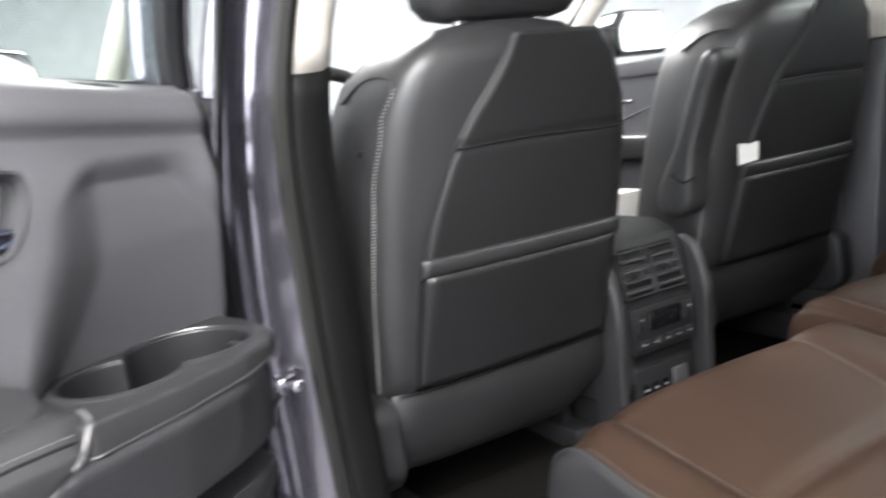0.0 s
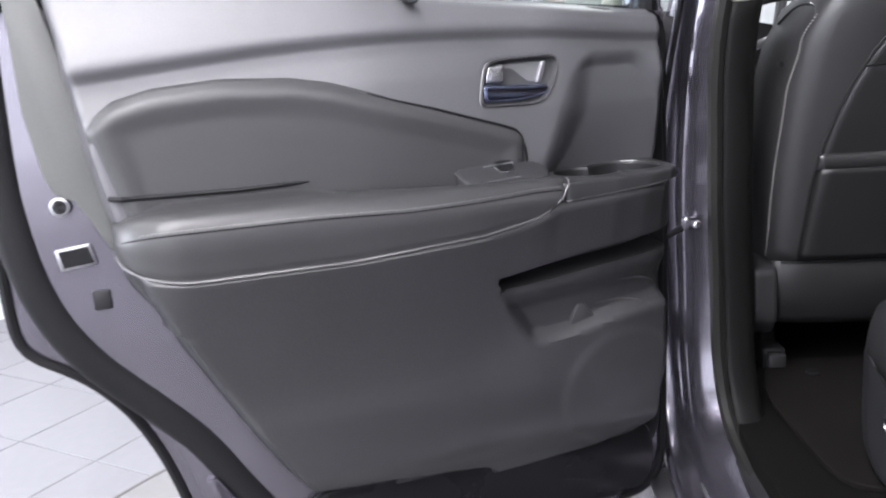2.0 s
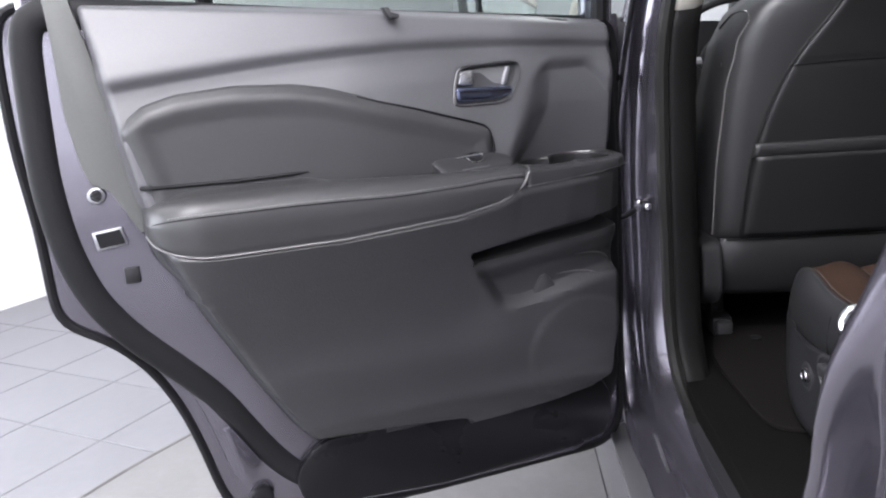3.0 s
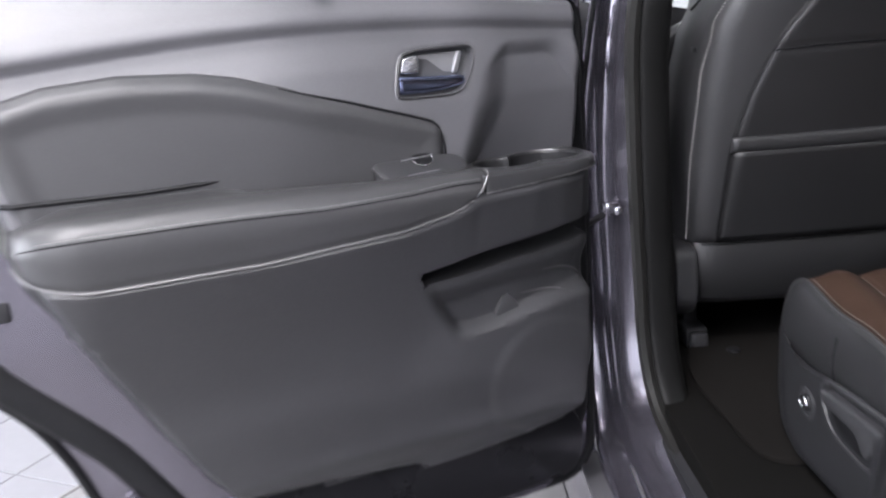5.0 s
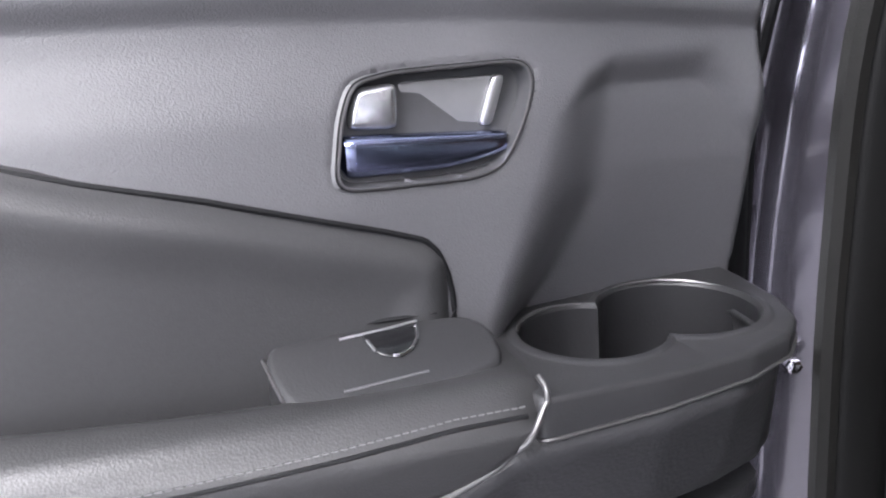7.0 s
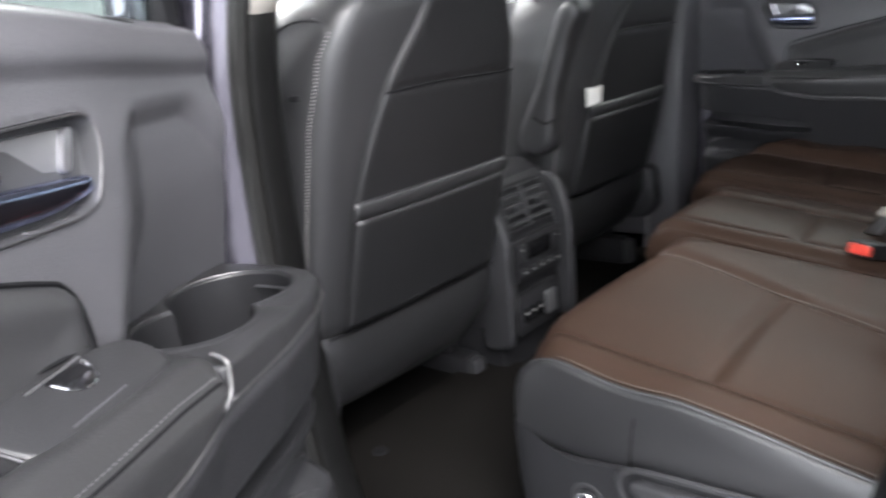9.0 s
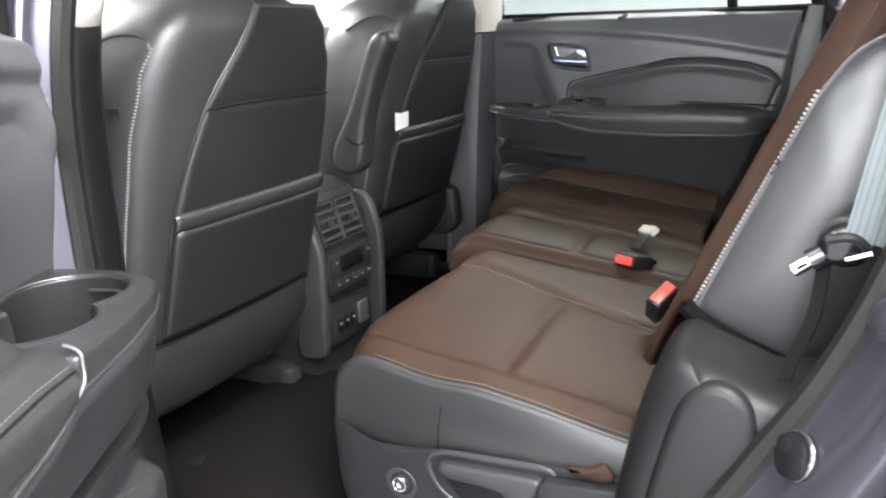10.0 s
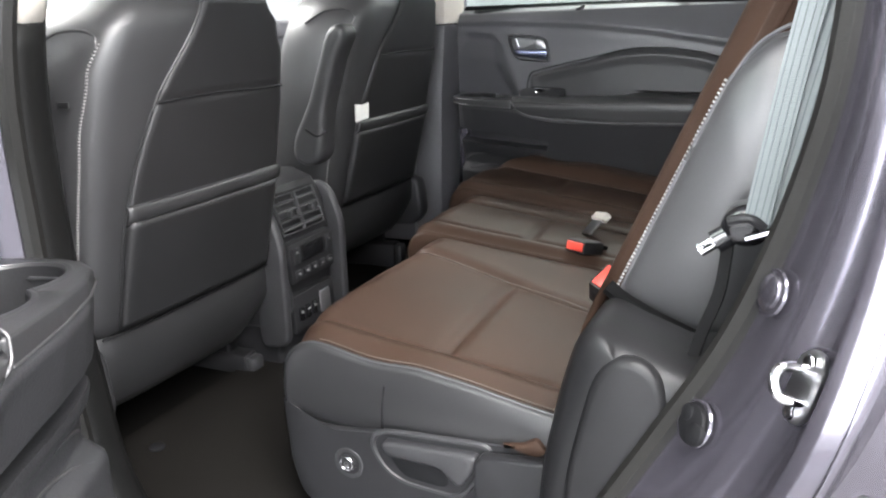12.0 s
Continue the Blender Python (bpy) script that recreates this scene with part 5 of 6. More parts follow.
for q in (-1, 1):
    for k in range(4):
        zz = 0.300 + 0.0175 * k
        part("slat", prism([(q * 0.038 - 0.033, zz - 0.0025), (q * 0.038 + 0.033, zz - 0.0025), (q * 0.038 + 0.033, zz + 0.0025), (q * 0.038 - 0.033, zz + 0.0025)], -0.026, -0.012, lambda a, b, h: (a, h + (b - 0.285) * 0.30, b), 0.001), PLASTIC_LOW, vent)
    part("vent_rim", tube([(q * 0.038 + a, -0.021 + (b - 0.285) * 0.30, b) for a, b in ((-0.035, 0.289), (0.035, 0.289), (0.033, 0.368), (-0.033, 0.368))], 0.0028, 6, True, up=(0, 1, 0)), PLASTIC_LOW, vent, "moulded vent rim")
    part("vent_tab", rbox(q * 0.038 - 0.005, q * 0.038 + 0.005, -0.022, -0.008, 0.322, 0.334, 0.002), PLASTIC_LOW, vent)
panel = part("climate_panel", prism([(-0.078, 0.185), (0.078, 0.185), (0.080, 0.272), (-0.080, 0.272)], -0.032, 0.01, lambda a, b, h: (a, h, b), 0.004), PLASTIC_BLACK, con, "black rear climate panel")
for k in range(5):
    button = part("button", rbox(-0.067 + k * 0.029, -0.047 + k * 0.029, -0.036, -0.031, 0.196, 0.212, 0.002), PLASTIC_BLACK, panel)
    part("button_mark", rbox(-0.061 + k * 0.029, -0.053 + k * 0.029, -0.0368, -0.0358, 0.203, 0.2055, 0), STITCH, button)
for q in (-1, 1):
    knob = part("temperature_key", rbox(q * 0.060 - 0.011, q * 0.060 + 0.011, -0.037, -0.031, 0.226, 0.262, 0.003), PLASTIC_BLACK, panel)
    part("key_mark", rbox(q * 0.060 - 0.003, q * 0.060 + 0.003, -0.0378, -0.0368, 0.250, 0.2535, 0), STITCH, knob)
part("display", rbox(-0.040, 0.040, -0.0345, -0.031, 0.226, 0.262, 0.001), GLOSS_BLACK, panel)
low = part("socket_panel", prism([(-0.075, 0.07), (0.075, 0.07), (0.077, 0.155), (-0.077, 0.155)], -0.024, 0.01, lambda a, b, h: (a, h, b), 0.004), PLASTIC_BLACK, con, "lower panel with sockets")
part("power_socket", rbox(0.018, 0.056, -0.028, -0.022, 0.088, 0.138, 0.003), SATIN, low, "silver power socket")
for k in range(3):
    part("heater_switch", rbox(-0.06 + k * 0.024, -0.044 + k * 0.024, -0.028, -0.022, 0.095, 0.125, 0.002), GLOSS_BLACK, low)
    part("switch_mark", rbox(-0.056 + k * 0.024, -0.048 + k * 0.024, -0.0290, -0.0280, 0.113, 0.117, 0), STITCH, low)

# ---------------------------------------------------------------- dashboard and wheel
dash = thing("dashboard", pose(0, 2.35, 0.9), "dark dashboard with wood trim", "dashboard")
part("dash_body", loft([[(x, 0.0, 0.20), (x, -0.02, 0.34), (x, 0.03, 0.43), (x, 0.18, 0.46), (x, 0.42, 0.45), (x, 0.42, 0.0), (x, 0.15, 0.0)] for x in (-0.70, -0.4, 0, 0.4, 0.70)]), PLASTIC_BLACK, dash, "dark soft dashboard")
part("wood_trim", prism([(-0.68, 0.225), (0.68, 0.225), (0.68, 0.285), (-0.68, 0.285)], -0.022, 0.02, lambda a, b, h: (a, h - 0.01, b), 0.004), WOOD, dash, "brown wood trim strip")
part("cluster_hood", loft([[(-0.385 + 0.19 * math.cos(a), y, 0.40 + h * math.sin(a)) for a in [math.pi * k / 14 for k in range(15)]] for y, h in ((-0.02, 0.12), (0.10, 0.125), (0.25, 0.07))]), PLASTIC_BLACK, dash, "instrument hood")
for q in (-0.60, -0.18, 0.10, 0.60):
    part("dash_vent", rbox(q - 0.055, q + 0.055, -0.035, -0.01, 0.30, 0.36, 0.006), SATIN, dash, "dashboard air vent")
sw = thing("steering_wheel", pose(-0.385, 2.08, 1.30, -65, 0, 0), "black leather steering wheel with silver spokes", "steering wheel")
part("rim", tube([(0.185 * math.cos(a), 0.185 * math.sin(a), 0) for a in [2 * math.pi * k / 48 for k in range(48)]], 0.016, 10, True), LEATHER, sw)
part("hub", disc((0, 0, -0.03), 0.075, 0.05, "z", 24, 0.015), PLASTIC_BLACK, sw)
for a in (math.pi, 0, -math.pi / 2):
    part("spoke", tube([(0.06 * math.cos(a), 0.06 * math.sin(a), -0.01), (0.175 * math.cos(a), 0.175 * math.sin(a), 0)], 0.014, 8), SATIN, sw)
part("column", tube([(0, 0, -0.03), (0, 0, -0.22)], 0.05, 12), PLASTIC_BLACK, sw)

# ---------------------------------------------------------------- rear bench
EDGE_Z = []


PIPE = [(0.56, 0.912), (0.636, 0.925), (0.659, 0.929), (0.729, 0.944), (0.804, 0.956), (0.851, 0.955), (0.884, 0.958), (0.925, 0.968), (0.955, 0.973)]


def cushion_thing(name, x0, x1, label, side_left, side_right=False, dy=0.0, dz=0.0):
    cu = thing(name, pose((x0 + x1) / 2, 0.80 + dy, 0.690 + dz), label, "car seat", "rear seats")
    w = x1 - x0
    def P(x, y, z):
        return (x - (x0 + x1) / 2, y - 0.80, z - 0.690)
    YR = 0.56
    # brown top: a crowned sheet that rolls over the front; black sides meet it at the piping
    il0, il1, ir0, ir1 = (0.105, 0.105, 0.115, 0.215) if w > 0.4 else (0.05, 0.05, 0.09, 0.10)
    YF, R = 0.955, 0.060
    def bulge(x):
        return 0.062 * (ss((x - x0) / 0.18) if side_left else 1.0) * (ss((x1 - x) / 0.16) if side_right else 1.0)
    def profile(t):
        """Way from the rear along the top, over the front and down: y and drop."""
        d = t * 0.532
        L = YF - YR
        if d < L:
            return YR + d, 0.0
        a = (d - L) / R
        if a < math.pi / 2:
            return YF + R * math.sin(a), R * (1 - math.cos(a))
        g = (a - math.pi / 2) * R
        return YF + R - 0.030 * ss(g / 0.05), R + g
    def seams(y):
        k = ss((1.05 - y) / 0.40)
        return x0 + il0 + (il1 - il0) * k, x1 - ir0 - (ir1 - ir0) * k
    def top(s, t):
        x = x0 + w * s
        y, drop = profile(t)
        rim = x - x0 if side_left else (x1 - x if side_right else 0.5)
        outer = 1 - ss(rim / 0.11)
        lip = sum(interp(min(y, 0.955) + q, PIPE) for q in (-0.016, -0.008, 0, 0.008, 0.016)) / 5
        z = (0.966 - 0.17 * max(0.0, 1.0 - y)) * (1 - outer) + lip * outer - drop
        z += 0.011 * math.exp(-((rim - 0.060) / 0.032) ** 2) * (1 - 0.5 * ss(drop / 0.06))
        e = min(x - x0 if not side_left else 1.0, x1 - x if not side_right else 1.0)
        z -= 0.016 * (1 - ss(e / 0.045)) ** 2
        y += bulge(x) * ss((t * 0.532 - 0.1) / 0.32) * (1 - 0.7 * ss((drop - 0.06) / 0.04))
        xa, xb = seams(y)
        roll = 1 - ss((drop - 0.02) / 0.04)
        for q in (xa, xb):
            z -= 0.005 * math.exp(-((x - q) / 0.006) ** 2) * roll
        if xa < x < xb:
            z -= 0.008 * math.exp(-((y - (0.815 + 0.02 * s)) / 0.011) ** 2) * ss(min(x - xa, xb - x) / 0.012)
            z += 0.005 * math.sin(math.pi * (x - xa) / (xb - xa)) * roll
        else:
            z += 0.005 * ss(min(abs(x - xa), abs(x - xb)) / 0.03) * roll
        return P(x, y, z)
    solid(part("cushion_top", sheet(84, 76, top), BROWN, cu, "brown leather cushion top", 70), 0.008, -1.0)
    for sx_, q in ((0.0, -1), (1.0, 1)):
        def flank(t, v):
            a = Vector(top(sx_, t))
            low = Vector((a.x, min(a.y, 0.200), min(a.z, 0.858 - 0.690)))
            p = a.lerp(low, v)
            p.x += q * 0.011 * math.sin(math.pi * min(1.0, v * 0.95 + 0.03)) ** 0.7
            return p
        solid(part("cushion_side", sheet(60, 12, flank), CUSHION_SIDE if (side_left and q < 0) or (side_right and q > 0) else BROWN, cu, "leather cushion side", 70), 0.006, 0)
        edge = [top(sx_, t / 60) for t in range(55)]
        part("edge_piping", tube([(p[0] + q * 0.002, p[1], p[2]) for p in edge], 0.0032 if side_left and q < 0 else 0.0018, 6), LEATHER if side_left and q < 0 else BROWN, cu, "stitched edge piping")
    for j in (0, 1):
        line = []
        for t in range(3, 62):
            y = profile(t / 70)[0]
            line.append(top((seams(y + 0.03)[j] - x0) / w, t / 70))
        part("seam", tube([(p[0], p[1], p[2] + 0.0022) for p in line], 0.0010, 6), SEAM, cu, "light stitched seam")
    part("cushion_base", loft([[P(x, y, z) for y, z in ((YR - 0.05, 0.700 - dz), (0.94, 0.700 - dz), (0.985, 0.720 - dz), (1.006, 0.77), (1.010, 0.82), (1.000, 0.845), (YR - 0.05, 0.845))] for x in (x0 + 0.012, x0 + 0.002, x0 + 0.0, x1 - 0.002, x1)]), PLASTIC_BLACK, cu, "dark plastic cushion base", 40)
    EDGE_Z[:] = sorted((top(0.0, t / 60)[1] + 0.80, top(0.0, t / 60)[2] + 0.690) for t in range(50)) if side_left else EDGE_Z
    return cu, P


cu, P = cushion_thing("rear_bench_seat", -0.57, 0.025, "brown and black leather rear seat cushion with side lever", True)
# outer side: piping, cross seam, knob and lever
st = bmesh.new()
for k in range(79):
    y = 0.615 + k * 0.0043
    z = interp(y, EDGE_Z)
    r = bmesh.ops.create_cube(st, size=1)
    for v in r["verts"]:
        v.co = Vector(P(-0.5670, y, z + 0.0050)) + Vector((v.co.x * 0.002, v.co.y * 0.0028, v.co.z * 0.0012))
part("stitching", st, SEAM, cu, "light side stitching")
part("side_seam", tube([P(-0.5735, 0.845, 0.952), P(-0.5815, 0.849, 0.930), P(-0.5825, 0.853, 0.905), P(-0.5790, 0.858, 0.868)], 0.0024, 6), RUBBER, cu, "upright seam")
cover_line = soft_loop([(1.017, 0.902), (1.012, 0.884), (0.990, 0.862), (0.940, 0.857), (0.887, 0.864), (0.818, 0.876), (0.766, 0.879), (0.707, 0.882), (0.575, 0.884), (0.575, 0.715), (0.95, 0.712), (1.000, 0.738), (1.014, 0.79)], 700)
cover = part("side_cover", loft([[P(h, 0.80 + (a - 0.80) * k, 0.80 + (b - 0.80) * k) for a, b in cover_line] for k, h in ((1.0, -0.556), (1.0, -0.578), (0.992, -0.583), (0.975, -0.5850), (0.85, -0.5857), (0.7, -0.5863), (0.3, -0.5872), (0.02, -0.5875))]), PLASTIC_BLACK, cu, "dark plastic side cover", 50)
lever_out = soft_loop([(0.874, 0.850), (0.866, 0.866), (0.850, 0.872), (0.705, 0.879), (0.696, 0.874), (0.703, 0.856), (0.735, 0.806), (0.750, 0.795), (0.830, 0.800), (0.858, 0.818)], 900)
part("button_dish", tube([P(-0.5862, 0.912 + 0.020 * math.cos(a), 0.810 + 0.020 * math.sin(a)) for a in [2 * math.pi * k / 28 for k in range(28)]], 0.0035, 8, True, 0.5, (1, 0, 0)), PLASTIC_LOW, cu, "shallow dish round the button")
lever_part = part("lever_surround", tube([P(-0.586, a, b) for a, b in lever_out], 0.004, 6, True, up=(1, 0, 0)), PLASTIC_LOW, cu, "raised lever surround")
part("seat_lever", prism(soft_loop([(0.853, 0.862), (0.712, 0.868), (0.716, 0.850), (0.737, 0.818), (0.747, 0.818), (0.764, 0.840), (0.848, 0.842)], 1200), -0.600, -0.580, lambda a, b, h: P(h, a, b), 0.005, 3), PLASTIC_LOW, lever_part, "dark pull lever")
part("lever_hollow", prism(soft_loop([(0.848, 0.836), (0.770, 0.834), (0.756, 0.812), (0.765, 0.804), (0.825, 0.808)], 1200), -0.5875, -0.584, lambda a, b, h: P(h, a, b), 0.001), RUBBER, lever_part)
kn = part("seat_button", disc(P(-0.592, 0.912, 0.812), 0.0120, 0.012, "x", 24, 0.003), PLASTIC_BLACK, cu, "round seat button with silver symbol")
part("button_ring", tube([P(-0.5925, 0.912 + 0.0095 * math.cos(a), 0.812 + 0.0095 * math.sin(a)) for a in [2 * math.pi * k / 24 for k in range(24)]], 0.0013, 6, True, up=(1, 0, 0)), CHROME, kn, "chrome ring")
part("button_symbol", prism(soft_loop([(0.917, 0.808), (0.907, 0.807), (0.909, 0.815), (0.914, 0.818)], 3000), -0.5945, -0.591, lambda a, b, h: P(h, a, b)), CHROME, kn)
part("rail_cover", prism([(0.716, 0.700), (0.716, 0.862), (0.706, 0.874), (0.570, 0.887), (0.566, 0.700)], -0.607, -0.588, lambda a, b, h: P(h, a, b), 0.005, 3), PLASTIC_BLACK, cu, "dark plastic rail cover behind the lever")
part("leather_tail", prism(soft_loop([(0.688, 0.886), (0.655, 0.892), (0.640, 0.905), (0.625, 0.886), (0.640, 0.876)], 1500), -0.590, -0.572, lambda a, b, h: P(h, a, b), 0.004), BROWN, cu, "loose brown leather flap")
cushion_thing("rear_bench_seat", 0.033, 0.35, "narrow brown leather middle rear cushion", False, False, 0.060, 0.016)
cushion_thing("rear_bench_seat", 0.358, 0.665, "brown leather rear cushion beside the far door", False, True, 0.11, 0.040)


# backrests: tilted slabs in the axes of the lean
def backrest_thing(x0, x1, label, with_side):
    lean_deg = 25.0
    m = pose((x0 + x1) / 2, 0.628, 0.955, lean_deg, 0, 0)
    bk = thing("rear_bench_seat", m, label, "car seat", "rear seats")
    h = (x1 - x0) / 2
    # local: x across, y forward normal to the face, z up along the back
    H = 0.62
    def face(s, t):
        x = -h + 2 * h * s
        low = 0.125 * (1 - ss((x + h - 0.02) / 0.07)) if with_side else 0.0
        z = low + (H - low) * t
        e = min(h - abs(x), H - z, 0.2)
        y = 0.028 * math.sqrt(max(0.0, 1 - (1 - min(1, e / 0.035)) ** 2)) - 0.028
        for q in (-1, 1):
            y -= 0.006 * math.exp(-((x - q * (h - 0.105)) / 0.007) ** 2)
        y += 0.012 * ss((abs(x) - h + 0.12) / 0.06) * (1 - ss((abs(x) - h + 0.04) / 0.03))
        y -= 0.005 * math.exp(-((z - 0.30) / 0.008) ** 2) * (1 if abs(x) < h - 0.105 else 0)
        return (x, y, z)
    solid(part("backrest_face", sheet(60, 60, face), BROWN, bk, "brown leather backrest face", 70), 0.012, 1.0)
    rings = []
    for x, k in ((-h - 0.004, 0.014), (-h - 0.012, 0.004), (-h - 0.013, 0.0), (h + 0.002, 0.0), (h, 0.01)):
        rings.append([(x, y, z) for y, z in ((-0.012 - k, 0.13 + k), (-0.009 - k, 0.20), (-0.008 - k, 0.30), (-0.010 - k, 0.40), (-0.022 - k, 0.445 - k), (-0.050 - k, 0.468 - k), (-0.10, 0.475 - k), (-0.140 + k, 0.472 - k), (-0.150 + k, 0.46), (-0.150 + k, 0.12), (-0.135 + k, 0.09 + k), (-0.04, 0.105 + k), (-0.02, 0.115 + k))])
    part("backrest_side", loft(rings), LEATHER, bk, "black leather backrest side", 50)
    if with_side:
        rim_ = soft_loop([(-0.012, 0.14), (-0.010, 0.40), (-0.030, 0.452), (-0.07, 0.470), (-0.135, 0.468), (-0.146, 0.44), (-0.146, 0.125), (-0.125, 0.10), (-0.03, 0.112)], 900)
        cy_, cz_ = -0.080, 0.29
        pad_ = [[(-h - 0.012 - d_, cy_ + (a_ - cy_) * k_, cz_ + (b_ - cz_) * (1 - (1 - k_) * 0.9)) for a_, b_ in rim_] for k_, d_ in ((1.0, -0.004), (0.99, 0.001), (0.95, 0.0055), (0.88, 0.0105), (0.76, 0.0155), (0.60, 0.0195), (0.40, 0.0225), (0.2, 0.0240), (0.03, 0.0245))]
        part("side_pad", loft(pad_), LIT_LEATHER, bk, "swelling black leather side of the backrest, lightened for glare", 60)
    core = []
    for x, k, up in ((-h + 0.004, 0.012, 0.115), (-h - 0.004, 0.002, 0.115), (-h - 0.004, 0.0, 0.115), (-h + 0.03, 0.0, 0.10), (-h + 0.09, 0.0, 0.0), (h, 0.0, 0.0), (h, 0.012, 0.0)):
        up = up if with_side else 0.0
        core.append([(x, y, z) for y, z in ((-0.016 - k, 0.02 + k + up), (-0.014 - k, H - 0.05), (-0.035 - k, H - 0.01 - k), (-0.10, H - k), (-0.135 + k, H - 0.03), (-0.148 + k, H - 0.12), (-0.148 + k, 0.07 + up), (-0.130 + k, 0.03 + k + up), (-0.04, 0.005 + k + up))])
    part("backrest_core", loft(core), BROWN, bk, "brown leather backrest edge", 50)
    for q in (-1, 1):
        st_ = bmesh.new()
        for k in range(54):
            z = 0.14 + k * 0.0048
            r_ = bmesh.ops.create_cube(st_, size=1)
            for v in r_["verts"]:
                v.co = Vector((q * (h + 0.010) + v.co.x * 0.0026, -0.008 + v.co.y * 0.003, z + v.co.z * 0.0022))
        part("stitching", st_, STITCH, bk, "light contrast stitching")
    part("side_piping", tube(spline([(-h - 0.0125, -0.014, 0.13), (-h - 0.0125, -0.010, 0.30), (-h - 0.0125, -0.014, 0.41), (-h - 0.0125, -0.030, 0.455), (-h - 0.0125, -0.060, 0.474), (-h - 0.0125, -0.14, 0.477)], 40), 0.0024, 6), PLASTIC, bk)
    hd = []
    for z, w, d in ((H + 0.01, 0.09, 0.03), (H + 0.03, 0.12, 0.05), (H + 0.10, 0.128, 0.055), (H + 0.16, 0.115, 0.045), (H + 0.18, 0.07, 0.02)):
        hd.append([(w * math.copysign(abs(math.cos(a)) ** 0.6, math.cos(a)), -0.07 + d * math.sin(a), z) for a in [2 * math.pi * k / 28 for k in range(28)]])
    part("headrest", loft(hd), BROWN, bk, "brown leather headrest")
    return bk


backrest_thing(-0.50, 0.02, "reclined brown leather rear backrest with black side", True)
backrest_thing(0.05, 0.33, "brown leather middle rear backrest", False)
backrest_thing(0.36, 0.64, "brown leather rear backrest by the far door", False)

# wheel housing trim beside the bench
GX, GAP = -0.548, [(0.565, 1.080), (0.545, 1.064), (0.512, 1.047), (0.481, 1.034), (0.452, 1.021)]
sh = thing("wheel_housing_trim", pose(-0.60, 0.52, 0.690), "dark plastic housing trim beside the rear seat", "trim panel")
hs = []
for x, k in ((-0.672, 0.040), (-0.671, 0.026), (-0.667, 0.014), (-0.658, 0.005), (-0.64, 0.0), (-0.56, 0.0), (-0.540, 0.008), (-0.53, 0.03)):
    pts = [(0.622 - k, 0.70), (0.618 - k, 0.86), (0.600 - k, 0.962), (0.583 - k, 1.026 - k), (0.571 - k, 1.056 - k), (0.553 - k, 1.070 - k), (0.520, 1.058 - k), (0.474, 1.040 - k), (0.41, 1.012 - k), (0.40, 0.70)]
    hs.append([(x + 0.60, y - 0.52, max(z, 0.70) - 0.680) for y, z in curve2(pts, 60, True)])
part("housing", loft(hs), HOUSING, sh, "moulded dark plastic", 50)
part("housing_pad", prism(soft_loop([(0.592, 0.80), (0.578, 0.93), (0.558, 1.010), (0.546, 1.052), (0.522, 1.070), (0.498, 1.064), (0.478, 1.040), (0.468, 0.80)], 500), -0.678, -0.655, lambda a, b, h: (h + 0.60, a - 0.520, b - 0.690), 0.010, 4), HOUSING, sh, "raised moulded pad")

# black rod put where the gap under the backrest is only shaded
part("gap_shade", tube(spline([(GX + 0.60, a - 0.52, b - 0.681) for a, b in GAP], 16), 0.0095, 8), GAP_BLACK, sh, "black rod for the shade in the gap above the housing")

# rear side trim behind the seats and cargo back wall
for sxx in (-1, 1):
    o = body_part("rear_side_trim", prism([(0.33, 0.69), (0.33, 1.0), (0.27, 1.2), (0.22, 1.39), (-1.7, 1.39), (-1.7, 0.69)], 0.70, 0.76, lambda a, b, h: (sxx * h, a, b), 0.008), PLASTIC_LOW, "dark plastic load bay trim")

# ---------------------------------------------------------------- belts and buckles
def strap(pts, w, t, across):
    bm = bmesh.new()
    A = Vector(across).normalized()
    P_ = [Vector(p) for p in pts]
    rings = []
    for i, p in enumerate(P_):
        d = (P_[min(i + 1, len(P_) - 1)] - P_[max(i - 1, 0)]).normalized()
        nrm = d.cross(A).normalized()
        rings.append([p + A * w / 2 + nrm * t, p - A * w / 2 + nrm * t, p - A * w / 2 - nrm * t, p + A * w / 2 - nrm * t])
    bm.free()
    return loft(rings)


bl = thing("seat_belt", pose(-0.585, 0.413, 1.0), "grey seat belt with black tongue hanging beside the backrest", "seat belt")
def B(p):
    return (p[0] + 0.585, p[1] - 0.413, p[2] - 1.0)
ACROSS = Vector((0.18, 1, 0.30))
for k in range(2):
    run = spline([B(p) for p in ((-0.606 - 0.006 * k, 0.326 + 0.017 * k, 1.56), (-0.609 - 0.006 * k, 0.361 + 0.017 * k, 1.382), (-0.611 - 0.005 * k, 0.379 + 0.014 * k, 1.30), (-0.608 - 0.004 * k, 0.402 + 0.010 * k, 1.186))], 16)
    web = part("webbing", strap(run, 0.023, 0.0012, ACROSS), WEB, bl, "pale grey belt webbing")
    for d_ in (-0.0085, -0.003, 0.003, 0.0085):
        part("woven_rib", strap([Vector(q_) + ACROSS.normalized() * d_ for q_ in run], 0.0010, 0.0019, ACROSS), WEB_RIB, web)
part("lower_webbing", strap(spline([B(p) for p in ((-0.600, 0.436, 1.165), (-0.610, 0.441, 1.116), (-0.616, 0.455, 1.074), (-0.622, 0.464, 1.040), (-0.626, 0.474, 1.0))], 16), 0.012, 0.0015, (0.5, 1, 0.2)), WEB_DARK, bl, "dark twisted lower belt")
